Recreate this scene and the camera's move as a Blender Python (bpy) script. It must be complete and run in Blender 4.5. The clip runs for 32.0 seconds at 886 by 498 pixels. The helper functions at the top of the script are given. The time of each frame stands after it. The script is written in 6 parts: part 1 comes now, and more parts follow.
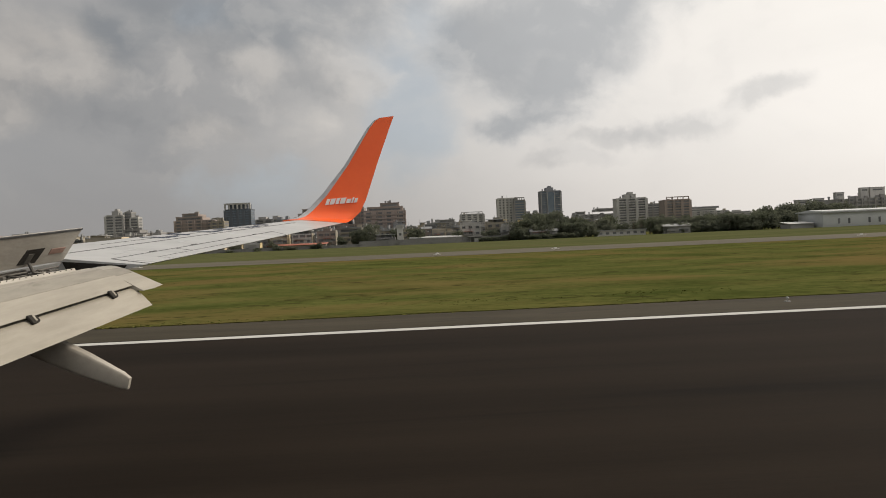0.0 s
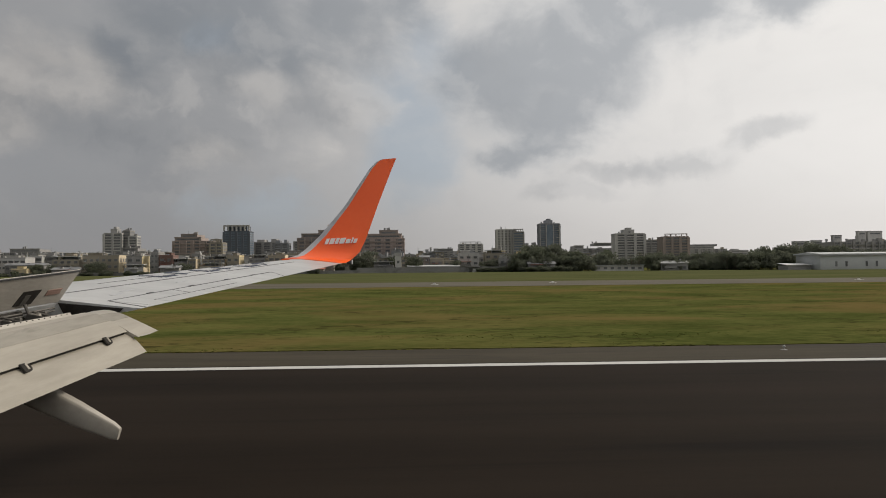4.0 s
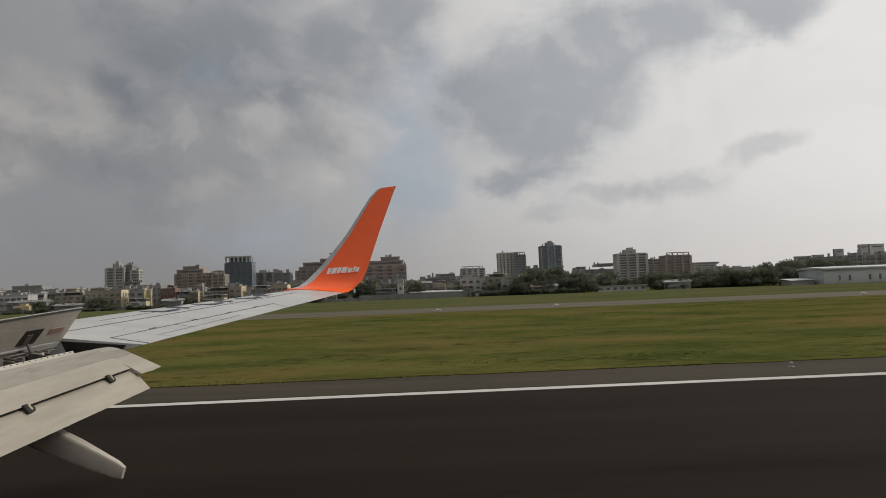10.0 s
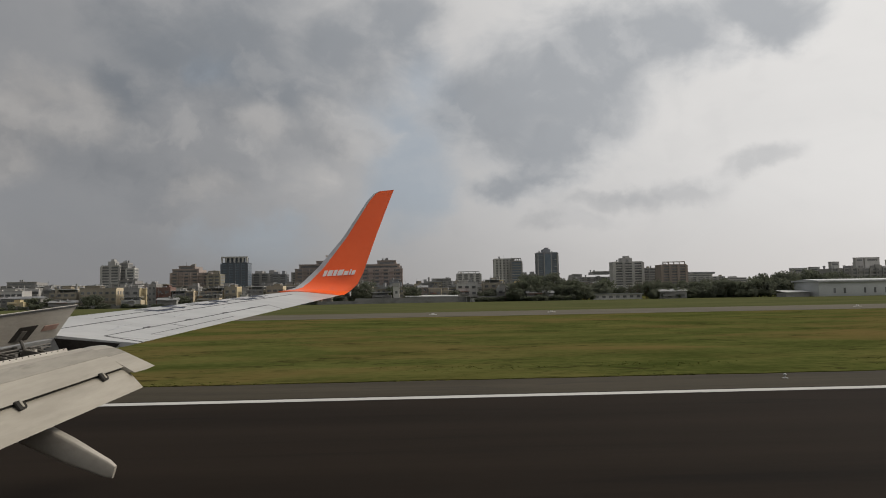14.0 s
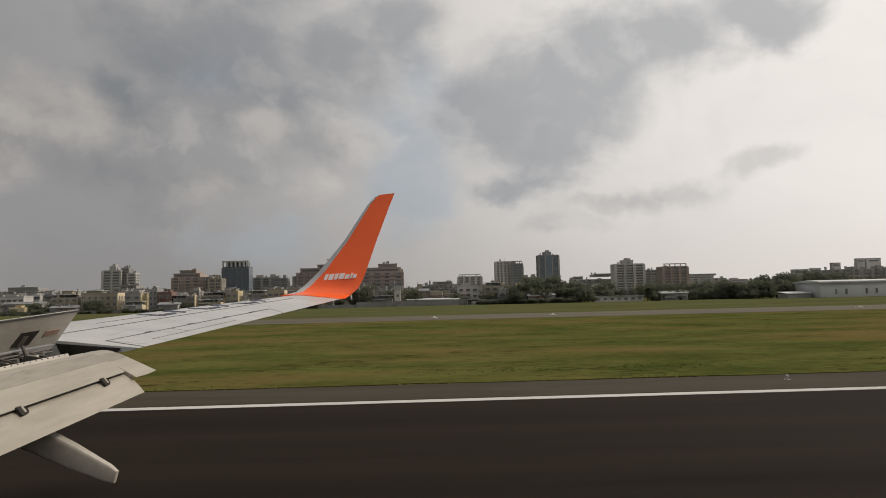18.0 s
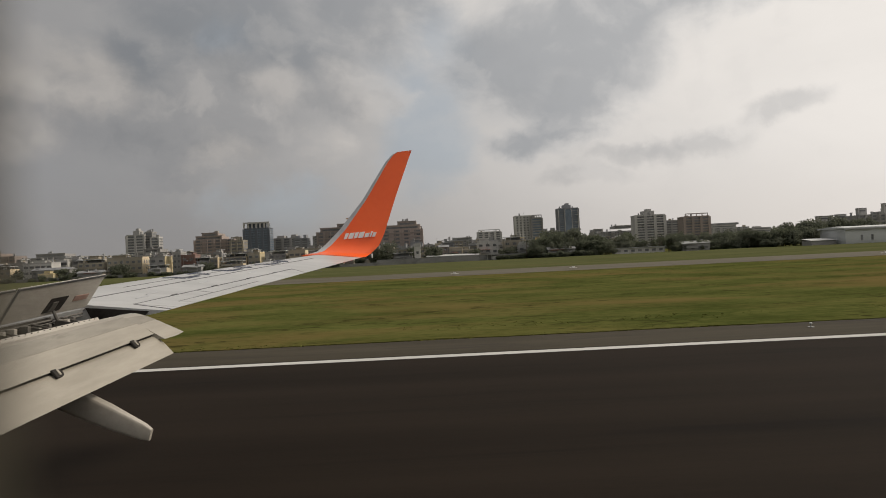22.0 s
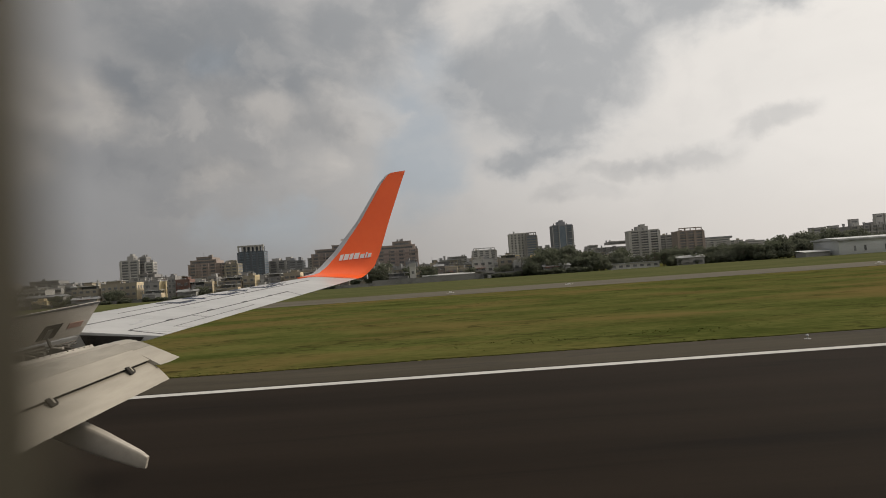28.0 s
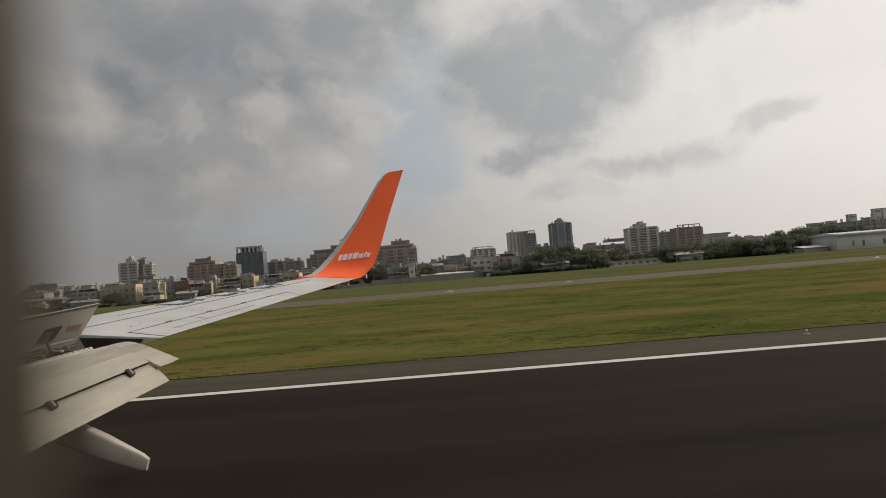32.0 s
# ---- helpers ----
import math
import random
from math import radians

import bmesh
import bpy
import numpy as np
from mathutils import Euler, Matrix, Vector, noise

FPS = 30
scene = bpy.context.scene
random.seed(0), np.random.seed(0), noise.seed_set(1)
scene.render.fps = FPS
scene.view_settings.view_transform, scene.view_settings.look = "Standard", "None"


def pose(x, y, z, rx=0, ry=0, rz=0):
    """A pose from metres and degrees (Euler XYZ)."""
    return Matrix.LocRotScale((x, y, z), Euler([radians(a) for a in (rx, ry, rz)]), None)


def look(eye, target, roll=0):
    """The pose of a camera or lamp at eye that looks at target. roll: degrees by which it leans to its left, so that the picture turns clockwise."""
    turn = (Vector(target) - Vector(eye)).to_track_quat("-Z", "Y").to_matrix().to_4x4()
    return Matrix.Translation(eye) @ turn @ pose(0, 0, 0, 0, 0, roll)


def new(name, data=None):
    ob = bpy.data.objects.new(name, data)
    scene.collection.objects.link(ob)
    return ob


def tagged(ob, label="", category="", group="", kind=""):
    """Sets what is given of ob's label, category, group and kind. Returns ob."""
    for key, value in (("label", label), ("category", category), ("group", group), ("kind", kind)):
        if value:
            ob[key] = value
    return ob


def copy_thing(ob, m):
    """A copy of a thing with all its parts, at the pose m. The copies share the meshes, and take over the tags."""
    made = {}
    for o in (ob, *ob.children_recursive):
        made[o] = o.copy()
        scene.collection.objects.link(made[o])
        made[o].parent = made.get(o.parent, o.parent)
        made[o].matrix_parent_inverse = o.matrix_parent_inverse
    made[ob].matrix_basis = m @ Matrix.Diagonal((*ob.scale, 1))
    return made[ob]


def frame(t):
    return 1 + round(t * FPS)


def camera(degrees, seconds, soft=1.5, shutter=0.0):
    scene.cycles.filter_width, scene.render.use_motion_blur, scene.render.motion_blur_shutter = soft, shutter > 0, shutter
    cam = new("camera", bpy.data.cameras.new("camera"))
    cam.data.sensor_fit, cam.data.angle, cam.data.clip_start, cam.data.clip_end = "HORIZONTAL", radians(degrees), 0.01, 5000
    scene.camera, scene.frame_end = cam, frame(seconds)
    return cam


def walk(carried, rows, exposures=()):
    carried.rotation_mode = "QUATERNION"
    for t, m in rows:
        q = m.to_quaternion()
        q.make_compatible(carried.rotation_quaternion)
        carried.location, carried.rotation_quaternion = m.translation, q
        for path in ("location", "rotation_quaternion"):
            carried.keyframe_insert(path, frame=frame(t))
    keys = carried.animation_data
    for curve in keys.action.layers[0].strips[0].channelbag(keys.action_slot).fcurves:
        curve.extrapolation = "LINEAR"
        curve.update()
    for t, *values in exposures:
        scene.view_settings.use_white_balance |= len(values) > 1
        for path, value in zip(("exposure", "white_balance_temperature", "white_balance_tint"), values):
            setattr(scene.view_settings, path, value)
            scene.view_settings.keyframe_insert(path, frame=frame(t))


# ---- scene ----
cam = camera(65.7, 32.0, soft=0.95)
PATH = [
    (0, pose(0.0028, 1.58, 3.518, 89.05, 2.55, -1.61)),
    (0.5, pose(0.0028, 1.58, 3.556, 89.51, 2.38, -1.44)),
    (1, pose(0.0028, 1.58, 3.588, 90.32, 1.28, -1.28)),
    (1.5, pose(0.0028, 1.58, 3.649, 89.54, 1.39, -1.21)),
    (2, pose(0.0028, 1.58, 3.700, 90.24, 0.13, -1.48)),
    (2.5, pose(0.0028, 1.58, 3.750, 90.99, -0.42, -2.26)),
    (3, pose(0.0028, 1.58, 3.793, 91.42, -0.20, -2.81)),
    (3.5, pose(0.0028, 1.58, 3.827, 92.23, 0.54, -2.68)),
    (4, pose(0.0028, 1.58, 3.857, 91.44, 0.58, -1.79)),
    (4.5, pose(0.0028, 1.58, 3.871, 90.81, 1.03, -1.38)),
    (6.5, pose(0.0028, 1.58, 3.885, 92.12, 0.66, -1.90)),
    (7, pose(0.0028, 1.58, 3.882, 92.47, 0.70, -2.21)),
    (7.5, pose(0.0028, 1.58, 3.882, 92.10, 1.02, -1.97)),
    (8, pose(0.0028, 1.58, 3.885, 92.38, 1.38, -1.96)),
    (8.5, pose(0.0028, 1.58, 3.883, 93.08, 1.82, -1.91)),
    (9, pose(0.0028, 1.58, 3.883, 93.18, 1.97, -1.70)),
    (9.5, pose(0.0028, 1.58, 3.884, 93.51, 2.40, -1.68)),
    (10, pose(0.0028, 1.58, 3.884, 93.55, 2.21, -1.58)),
    (10.5, pose(0.0028, 1.58, 3.884, 93.70, 1.87, -1.42)),
    (11, pose(0.0028, 1.58, 3.885, 93.67, 1.89, -1.33)),
    (11.5, pose(0.0028, 1.58, 3.883, 93.35, 1.33, -1.14)),
    (12, pose(0.0028, 1.58, 3.885, 93.13, 1.02, -1.36)),
    (12.5, pose(0.0028, 1.58, 3.883, 93.47, 1.11, -1.55)),
    (13, pose(0.0028, 1.58, 3.881, 93.37, 1.26, -1.48)),
    (13.5, pose(0.0028, 1.58, 3.884, 93.30, 0.74, -1.73)),
    (14, pose(0.0028, 1.58, 3.884, 93.93, 1.06, -1.93)),
    (14.5, pose(0.0028, 1.58, 3.884, 94.22, 0.98, -1.91)),
    (16.5, pose(0.0028, 1.58, 3.884, 93.77, 0.89, -1.42)),
    (17, pose(0.0028, 1.58, 3.890, 93.70, 0.83, -1.47)),
    (17.5, pose(0.0028, 1.58, 3.884, 93.95, 0.70, -1.65)),
    (18, pose(0.0028, 1.58, 3.884, 94.19, 1.36, -1.83)),
    (18.5, pose(0.0028, 1.58, 3.883, 91.80, 2.33, -1.18)),
    (19, pose(0.0028, 1.58, 3.889, 91.00, 1.28, -1.21)),
    (19.5, pose(0.0028, 1.58, 3.885, 91.32, 0.91, -1.16)),
    (20, pose(0.0028, 1.58, 3.885, 91.63, 0.98, -1.17)),
    (20.5, pose(0.0020, 1.58, 3.884, 91.32, 2.08, -1.06)),
    (21, pose(0.0012, 1.58, 3.887, 91.13, 3.11, -0.76)),
    (21.5, pose(0.0002, 1.58, 3.885, 90.79, 2.06, -0.71)),
    (22, pose(-0.0004, 1.58, 3.888, 90.59, 2.78, -0.17)),
    (22.5, pose(-0.0009, 1.58, 3.884, 91.01, 2.95, -0.41)),
    (23, pose(-0.0016, 1.58, 3.887, 91.35, 3.06, -0.45)),
    (23.5, pose(-0.0019, 1.58, 3.886, 91.57, 3.05, -0.48)),
    (24, pose(-0.0023, 1.58, 3.885, 91.81, 1.64, -0.61)),
    (24.5, pose(-0.0024, 1.58, 3.884, 92.26, 3.40, -0.56)),
    (25, pose(-0.0025, 1.58, 3.889, 92.03, 3.68, -0.55)),
    (25.5, pose(-0.0025, 1.58, 3.885, 92.09, 3.66, -0.54)),
    (27.5, pose(-0.0042, 1.58, 3.885, 92.17, 3.96, -0.60)),
    (28, pose(-0.0042, 1.58, 3.889, 92.18, 3.96, -0.55)),
    (28.5, pose(-0.0042, 1.58, 3.885, 92.24, 3.94, -0.53)),
    (29, pose(-0.0043, 1.58, 3.885, 92.13, 4.11, -0.49)),
    (29.5, pose(-0.0044, 1.58, 3.886, 92.23, 4.18, -0.38)),
    (30, pose(-0.0044, 1.58, 3.885, 92.14, 4.29, -0.38)),
    (30.5, pose(-0.0044, 1.58, 3.886, 91.99, 4.60, -0.40)),
    (31, pose(-0.0046, 1.58, 3.885, 92.06, 4.60, -0.49)),
    (31.5, pose(-0.0046, 1.58, 3.885, 92.19, 4.37, -0.52)),
    (32, pose(-0.0047, 1.58, 3.887, 92.10, 4.53, -0.63)),
]
cam.data.dof.use_dof, cam.data.dof.focus_distance, cam.data.dof.aperture_fstop = True, 22.0, 4.0   # a small lens focused on the wing tip and beyond
walk(cam, PATH, [(0, 0.15, 6500, 10), (4, -0.04, 6300, 10), (7, -0.14, 6260, 10), (14, -0.19, 6230, 10), (17, -0.04, 6500, 11), (32, -0.06, 6500, 10)])

# ---- sky and sun ----
SUN_AZ, SUN_EL = 86.0, 36.0      # degrees from +y towards +x, and above the horizon
SUN_DIR = Vector((math.sin(radians(SUN_AZ)) * math.cos(radians(SUN_EL)),
                  math.cos(radians(SUN_AZ)) * math.cos(radians(SUN_EL)), math.sin(radians(SUN_EL))))
sun = new("sun", bpy.data.lights.new("sun", "SUN"))
sun.data.energy, sun.data.angle, sun.data.color = 2.2, radians(10), (1.0, 0.9, 0.76)
sun.matrix_world = look(SUN_DIR * 900, (0, 0, 0))


class Tree:
    """Short node writing."""

    def __init__(self, nt):
        self.nt = nt

    def node(self, kind, operation=None, clamp=None, smooth=None, **inputs):
        nd = self.nt.nodes.new(kind)
        if operation:
            nd.operation = operation
        if clamp is not None:
            nd.use_clamp = clamp
        if smooth:
            nd.interpolation_type = smooth
        for key, value in inputs.items():
            self.put(nd, key, value)
        return nd

    def put(self, nd, key, value):
        sock = nd.inputs[int(key[1:])] if key[0] == "i" and key[1:].isdigit() else nd.inputs[key]
        if isinstance(value, bpy.types.NodeSocket):
            self.nt.links.new(value, sock)
        else:
            sock.default_value = value

    def math(self, op, a, b=0.0, c=0.0, clamp=False):
        return self.node("ShaderNodeMath", operation=op, clamp=clamp, i0=a, i1=b, i2=c).outputs[0]

    def vmath(self, op, a, b=(0, 0, 0)):
        nd = self.node("ShaderNodeVectorMath", operation=op, i0=a, i1=b)
        return nd.outputs["Value"] if op in ("DOT_PRODUCT", "LENGTH", "DISTANCE") else nd.outputs[0]

    def ramp(self, x, lo, hi):
        return self.node("ShaderNodeMapRange", smooth="SMOOTHSTEP", i0=x, i1=lo, i2=hi).outputs[0]

    def noise(self, vec, scale, detail=5.0, rough=0.55, distort=0.0):
        return self.node("ShaderNodeTexNoise", Vector=vec, Scale=scale, Detail=detail, Roughness=rough, Distortion=distort).outputs["Fac"]

    def mix(self, fac, a, b, kind="MIX"):
        nd = self.nt.nodes.new("ShaderNodeMix")
        nd.data_type, nd.blend_type = "RGBA", kind
        for sock, value in ((nd.inputs[0], fac), (nd.inputs[6], a), (nd.inputs[7], b)):
            if isinstance(value, bpy.types.NodeSocket):
                self.nt.links.new(value, sock)
            else:
                sock.default_value = (*value, 1.0) if isinstance(value, tuple) and len(value) == 3 else value
        return nd.outputs[2]


world = bpy.data.worlds.new("world")
scene.world = world
world.use_nodes = True
world.node_tree.nodes.clear()
W = Tree(world.node_tree)
direction = W.node("ShaderNodeTexCoord").outputs["Generated"]
sky = W.node("ShaderNodeTexSky")
sky.sky_type, sky.sun_disc, sky.dust_density = "NISHITA", False, 3.0
sky.sun_elevation, sky.sun_rotation = radians(SUN_EL), radians(SUN_AZ)
clear = sky.outputs[0]
up = W.node("ShaderNodeSeparateXYZ", i0=direction).outputs["Z"]
toward = W.vmath("DOT_PRODUCT", direction, (0.785, 0.196, 0.588))   # where the cloud is thinnest
warp = W.node("ShaderNodeTexNoise", Vector=direction, Scale=5.5, Detail=7.0, Roughness=0.60).outputs["Color"]
bent = W.vmath("ADD", direction, W.vmath("MULTIPLY", W.vmath("SUBTRACT", warp, (0.5, 0.5, 0.5)), (0.15, 0.07, 0.12)))
fine = W.noise(W.vmath("MULTIPLY", direction, (1.0, 1.0, 1.5)), 8.0, 7.0, 0.58, 0.35)
broad = W.noise(W.vmath("MULTIPLY", direction, (1.0, 1.0, 2.2)), 3.2, 5.0, 0.55, 0.6)


def heap(where):
    """Height of the heaped cloud round a direction."""
    return W.noise(W.vmath("MULTIPLY", where, (1.0, 1.0, 1.45)), 7.5, 6.0, 0.50, 0.1)


def cloud(x, y, z, radius, flat):
    """Thickness of one bank of cloud round a direction."""
    away = W.vmath("MULTIPLY", W.vmath("SUBTRACT", bent, tuple(Vector((x, y, z)).normalized())), (1.0, 1.0, flat))
    return W.math("SUBTRACT", 1.0, W.math("DIVIDE", W.vmath("LENGTH", away), radius))


def banks(rows):
    total = None
    for row in rows:
        part_ = cloud(*row)
        total = part_ if total is None else W.math("SMOOTH_MAX", total, part_, 0.25)
    return total


# dark bellies of cloud, a paler deck, lit puffs, and thin blue gaps
ragged = W.math("MULTIPLY", W.math("SUBTRACT", fine, 0.5), 1.0)
dark = banks([(0.121, 0.955, 0.270, 0.124, 1.0), (0.054, 0.957, 0.284, 0.082, 1.0), (0.206, 0.935, 0.288, 0.132, 1.1), (0.263, 0.908, 0.326, 0.115, 1.2), (0.338, 0.878, 0.338, 0.107, 1.5),
              (0.424, 0.835, 0.350, 0.099, 2.0), (0.189, 0.958, 0.217, 0.082, 1.4), (0.126, 0.981, 0.155, 0.090, 2.6), (0.18, 0.97, 0.175, 0.07, 2.0), (-0.9, 0.4, 0.3, 0.5, 1.5), (-0.3, -0.9, 0.4, 0.7, 1.3)])
dark_amount = W.ramp(W.math("ADD", dark, W.math("MULTIPLY", ragged, 1.15)), -0.05, 0.75)
slab = banks([(-0.330, 0.887, 0.322, 0.124, 1.5), (-0.228, 0.918, 0.325, 0.140, 1.5), (-0.108, 0.935, 0.338, 0.124, 1.5), (-0.021, 0.926, 0.378, 0.099, 1.3), (-0.391, 0.878, 0.274, 0.074, 1.7),
              (-0.149, 0.947, 0.286, 0.082, 2.0), (-0.2, 0.86, 0.45, 0.16, 1.3)])
slab_amount = W.ramp(W.math("ADD", slab, W.math("MULTIPLY", ragged, 1.3)), -0.1, 0.8)
deck = banks([(-0.391, 0.896, 0.212, 0.124, 1.6), (-0.249, 0.941, 0.229, 0.132, 1.6), (-0.139, 0.964, 0.226, 0.082, 1.2), (-0.482, 0.851, 0.209, 0.099, 1.2), (-0.323, 0.934, 0.150, 0.091, 2.0),
              (0.27, 0.953, 0.135, 0.085, 4.2), (0.36, 0.923, 0.148, 0.095, 4.2), (0.46, 0.875, 0.170, 0.075, 3.6), (0.22, 0.966, 0.105, 0.07, 4.5), (-0.62, 0.75, 0.22, 0.16, 1.2)])
deck_amount = W.ramp(W.math("ADD", deck, W.math("MULTIPLY", ragged, 1.7)), -0.1, 0.8)
light = banks([(-0.094, 0.968, 0.231, 0.060, 0.8), (-0.110, 0.970, 0.210, 0.050, 1.2), (-0.144, 0.976, 0.165, 0.062, 1.5), (-0.294, 0.944, 0.148, 0.055, 1.8), (-0.495, 0.852, 0.167, 0.062, 1.0), (-0.211, 0.947, 0.242, 0.049, 1.6),
               (-0.446, 0.860, 0.247, 0.070, 1.2), (-0.500, 0.834, 0.233, 0.080, 1.0)])
light_amount = W.ramp(W.math("ADD", light, W.math("MULTIPLY", ragged, 2.8)), -0.05, 1.1)
gap = W.math("MULTIPLY", W.ramp(W.math("ADD", banks([(-0.036, 0.973, 0.227, 0.095, 0.6), (-0.017, 0.988, 0.156, 0.105, 0.9), (0.010, 0.951, 0.310, 0.075, 0.8), (-0.239, 0.968, 0.075, 0.11, 2.0), (-0.272, 0.914, 0.300, 0.055, 1.6)]),
                              W.math("MULTIPLY", ragged, 1.3)), 0.0, 0.8), 0.66)
glow = W.ramp(toward, -0.12, 0.88)
veil = W.mix(glow, (0.300, 0.298, 0.298), (0.945, 0.90, 0.842))
veil = W.mix(W.math("MULTIPLY", W.ramp(broad, 0.35, 0.68), 0.30), veil, W.mix(glow, (0.275, 0.28, 0.288), (0.80, 0.77, 0.725)))
blue = W.mix(0.12, (0.375, 0.425, 0.470), W.mix(1.0, clear, (0.12, 0.12, 0.12), "MULTIPLY"))
base = W.mix(gap, veil, blue)
# the side of each heap that faces the sun is lit, the other side is in its own shade
height = heap(bent)
facing = W.math("SUBTRACT", height, heap(W.vmath("ADD", bent, (0.026, 0.0, 0.020))))
lit = W.ramp(facing, 0.0, 0.16)
shaded = W.ramp(facing, 0.0, -0.16)
base = W.mix(W.math("MULTIPLY", deck_amount, 0.62), base, W.mix(glow, (0.245, 0.248, 0.254), (0.60, 0.59, 0.575)))
base = W.mix(W.math("MULTIPLY", slab_amount, 0.78), base, W.mix(glow, (0.175, 0.190, 0.208), (0.42, 0.435, 0.45)))
rim = W.math("MULTIPLY", W.math("MULTIPLY", dark_amount, W.math("SUBTRACT", 1.0, dark_amount)), 0.9)
base = W.mix(rim, base, W.mix(glow, (0.45, 0.45, 0.45), (0.90, 0.88, 0.845)))
base = W.mix(W.math("MULTIPLY", dark_amount, 0.80), base, W.mix(glow, (0.225, 0.242, 0.260), (0.410, 0.425, 0.440)))
base = W.mix(W.math("MULTIPLY", light_amount, 0.50), base, W.mix(glow, (0.49, 0.455, 0.415), (0.92, 0.885, 0.84)))
cloudy = W.math("MAXIMUM", W.math("MAXIMUM", deck_amount, light_amount), W.math("MULTIPLY", W.math("MAXIMUM", dark_amount, slab_amount), 0.45))
cloudy = W.math("ADD", W.math("MULTIPLY", cloudy, 0.75), 0.22)
base = W.mix(W.math("MULTIPLY", W.math("MULTIPLY", lit, cloudy), 0.36), base, W.mix(glow, (0.50, 0.472, 0.438), (1.0, 0.96, 0.91)))
base = W.mix(W.math("MULTIPLY", W.math("MULTIPLY", shaded, cloudy), 0.30), base, W.mix(glow, (0.165, 0.176, 0.190), (0.46, 0.462, 0.465)))
haze = W.ramp(up, 0.15, -0.02)
base = W.mix(W.math("MULTIPLY", haze, 0.75), base, W.mix(glow, (0.262, 0.250, 0.240), (0.86, 0.795, 0.73)))
shine = W.node("ShaderNodeBackground", Color=base, Strength=1.0)
W.nt.links.new(shine.outputs[0], W.node("ShaderNodeOutputWorld").inputs[0])


# ---- materials ----
def material(name, dark_c, light_c, rough=0.6, metal=0.0, scale=1.0, fine_scale=14.0, bump=0.1, stretch=(1, 1, 1), coords="Object",
             spots=None, spot_scale=3.0, spot_range=(0.55, 0.7), per_object=0.0, coat=0.0, spec=0.5, axes=None, clumps=None, relief=0.02):
    """A surface with wear at two scales; spots: a second colour in patches of their own."""
    m = bpy.data.materials.new(name)
    m.use_nodes = True
    m.node_tree.nodes.clear()
    T = Tree(m.node_tree)
    if coords == "World":
        where = T.node("ShaderNodeNewGeometry").outputs["Position"]
    else:
        where = T.node("ShaderNodeTexCoord").outputs["Object"]
    if axes:
        where = T.node("ShaderNodeCombineXYZ", i0=T.vmath("DOT_PRODUCT", where, axes[0]), i1=T.vmath("DOT_PRODUCT", where, axes[1]), i2=0.0).outputs[0]
    vec = T.vmath("MULTIPLY", where, stretch)
    big = T.noise(vec, scale, 5.0, 0.6)
    small = T.noise(vec, fine_scale, 6.0, 0.65)
    blend = T.math("ADD", T.math("MULTIPLY", big, 0.65), T.math("MULTIPLY", small, 0.45))
    col = T.mix(T.ramp(blend, 0.36, 0.72), dark_c, light_c)
    if spots:
        patch = T.ramp(T.noise(vec, spot_scale, 6.0, 0.65, 0.5), *spot_range)
        col = T.mix(T.math("MULTIPLY", patch, 0.85), col, spots)
    if clumps:
        tuft = T.noise(T.vmath("MULTIPLY", where, (0.5, 1.0, 1.0)), clumps[1], 6.0, 0.7, 0.8)
        where_tufts = T.ramp(T.noise(vec, clumps[1] * 0.14, 3.0), 0.40, 0.60)
        col = T.mix(T.math("MULTIPLY", T.math("MULTIPLY", T.ramp(tuft, 0.50, 0.64), where_tufts), 0.78), col, clumps[0])
    if per_object:
        rnd = T.node("ShaderNodeObjectInfo").outputs["Random"]
        col = T.mix(1.0, col, T.node("ShaderNodeHueSaturation", Value=T.math("MULTIPLY_ADD", rnd, per_object * 2, 1 - per_object),
                                     Saturation=T.math("MULTIPLY_ADD", rnd, per_object, 1 - per_object / 2), Color=col).outputs[0])
    b = T.node("ShaderNodeBsdfPrincipled", **{"Base Color": col, "Metallic": metal, "Coat Weight": coat, "Specular IOR Level": spec})
    T.put(b, "Roughness", T.math("ADD", rough - 0.08, T.math("MULTIPLY", small, 0.16)))
    if bump:
        bm_node = T.node("ShaderNodeBump", Strength=bump, Distance=relief, Height=small)
        T.put(b, "Normal", bm_node.outputs[0])
    T.nt.links.new(b.outputs[0], T.node("ShaderNodeOutputMaterial").inputs[0])
    return m


PAINT_WHITE = material("wing_white_paint", (0.40, 0.40, 0.396), (0.505, 0.505, 0.498), 0.42, 0, 0.9, 9, 0.03, (0.4, 2.2, 1), coat=0.15)
PAINT_CREAM = material("flap_paint", (0.268, 0.243, 0.198), (0.372, 0.340, 0.282), 0.34, 0, 0.55, 5.0, 0.02, (2.6, 0.42, 1), spots=(0.215, 0.192, 0.155), spot_scale=2.0,
                       spot_range=(0.56, 0.80), coat=0.2, axes=((1.0, -0.302, 0.0), (0.0, 1.0, 0.0)))
# darker tone holds the shade of the flap's curve as well as dirt
PAINT_SHADE_DIRT = material("flap_shade_dirt_band", (0.185, 0.171, 0.143), (0.290, 0.268, 0.226), 0.5, 0, 0.8, 7.0, 0.03, (1.8, 0.5, 1), spots=(0.17, 0.155, 0.128), spot_scale=3.2,
                      spot_range=(0.55, 0.75), axes=((1.0, -0.302, 0.0), (0.0, 1.0, 0.0)))
PAINT_SPOILER = material("spoiler_paint", (0.33, 0.305, 0.265), (0.45, 0.42, 0.37), 0.5, 0, 1.5, 10, 0.05, (2, 0.7, 2), spots=(0.28, 0.26, 0.23), spot_scale=2.2, spot_range=(0.6, 0.8))
ORANGE = material("orange_paint", (0.92, 0.118, 0.016), (0.96, 0.136, 0.022), 0.38, 0, 0.8, 8, 0.015, coat=0.25)
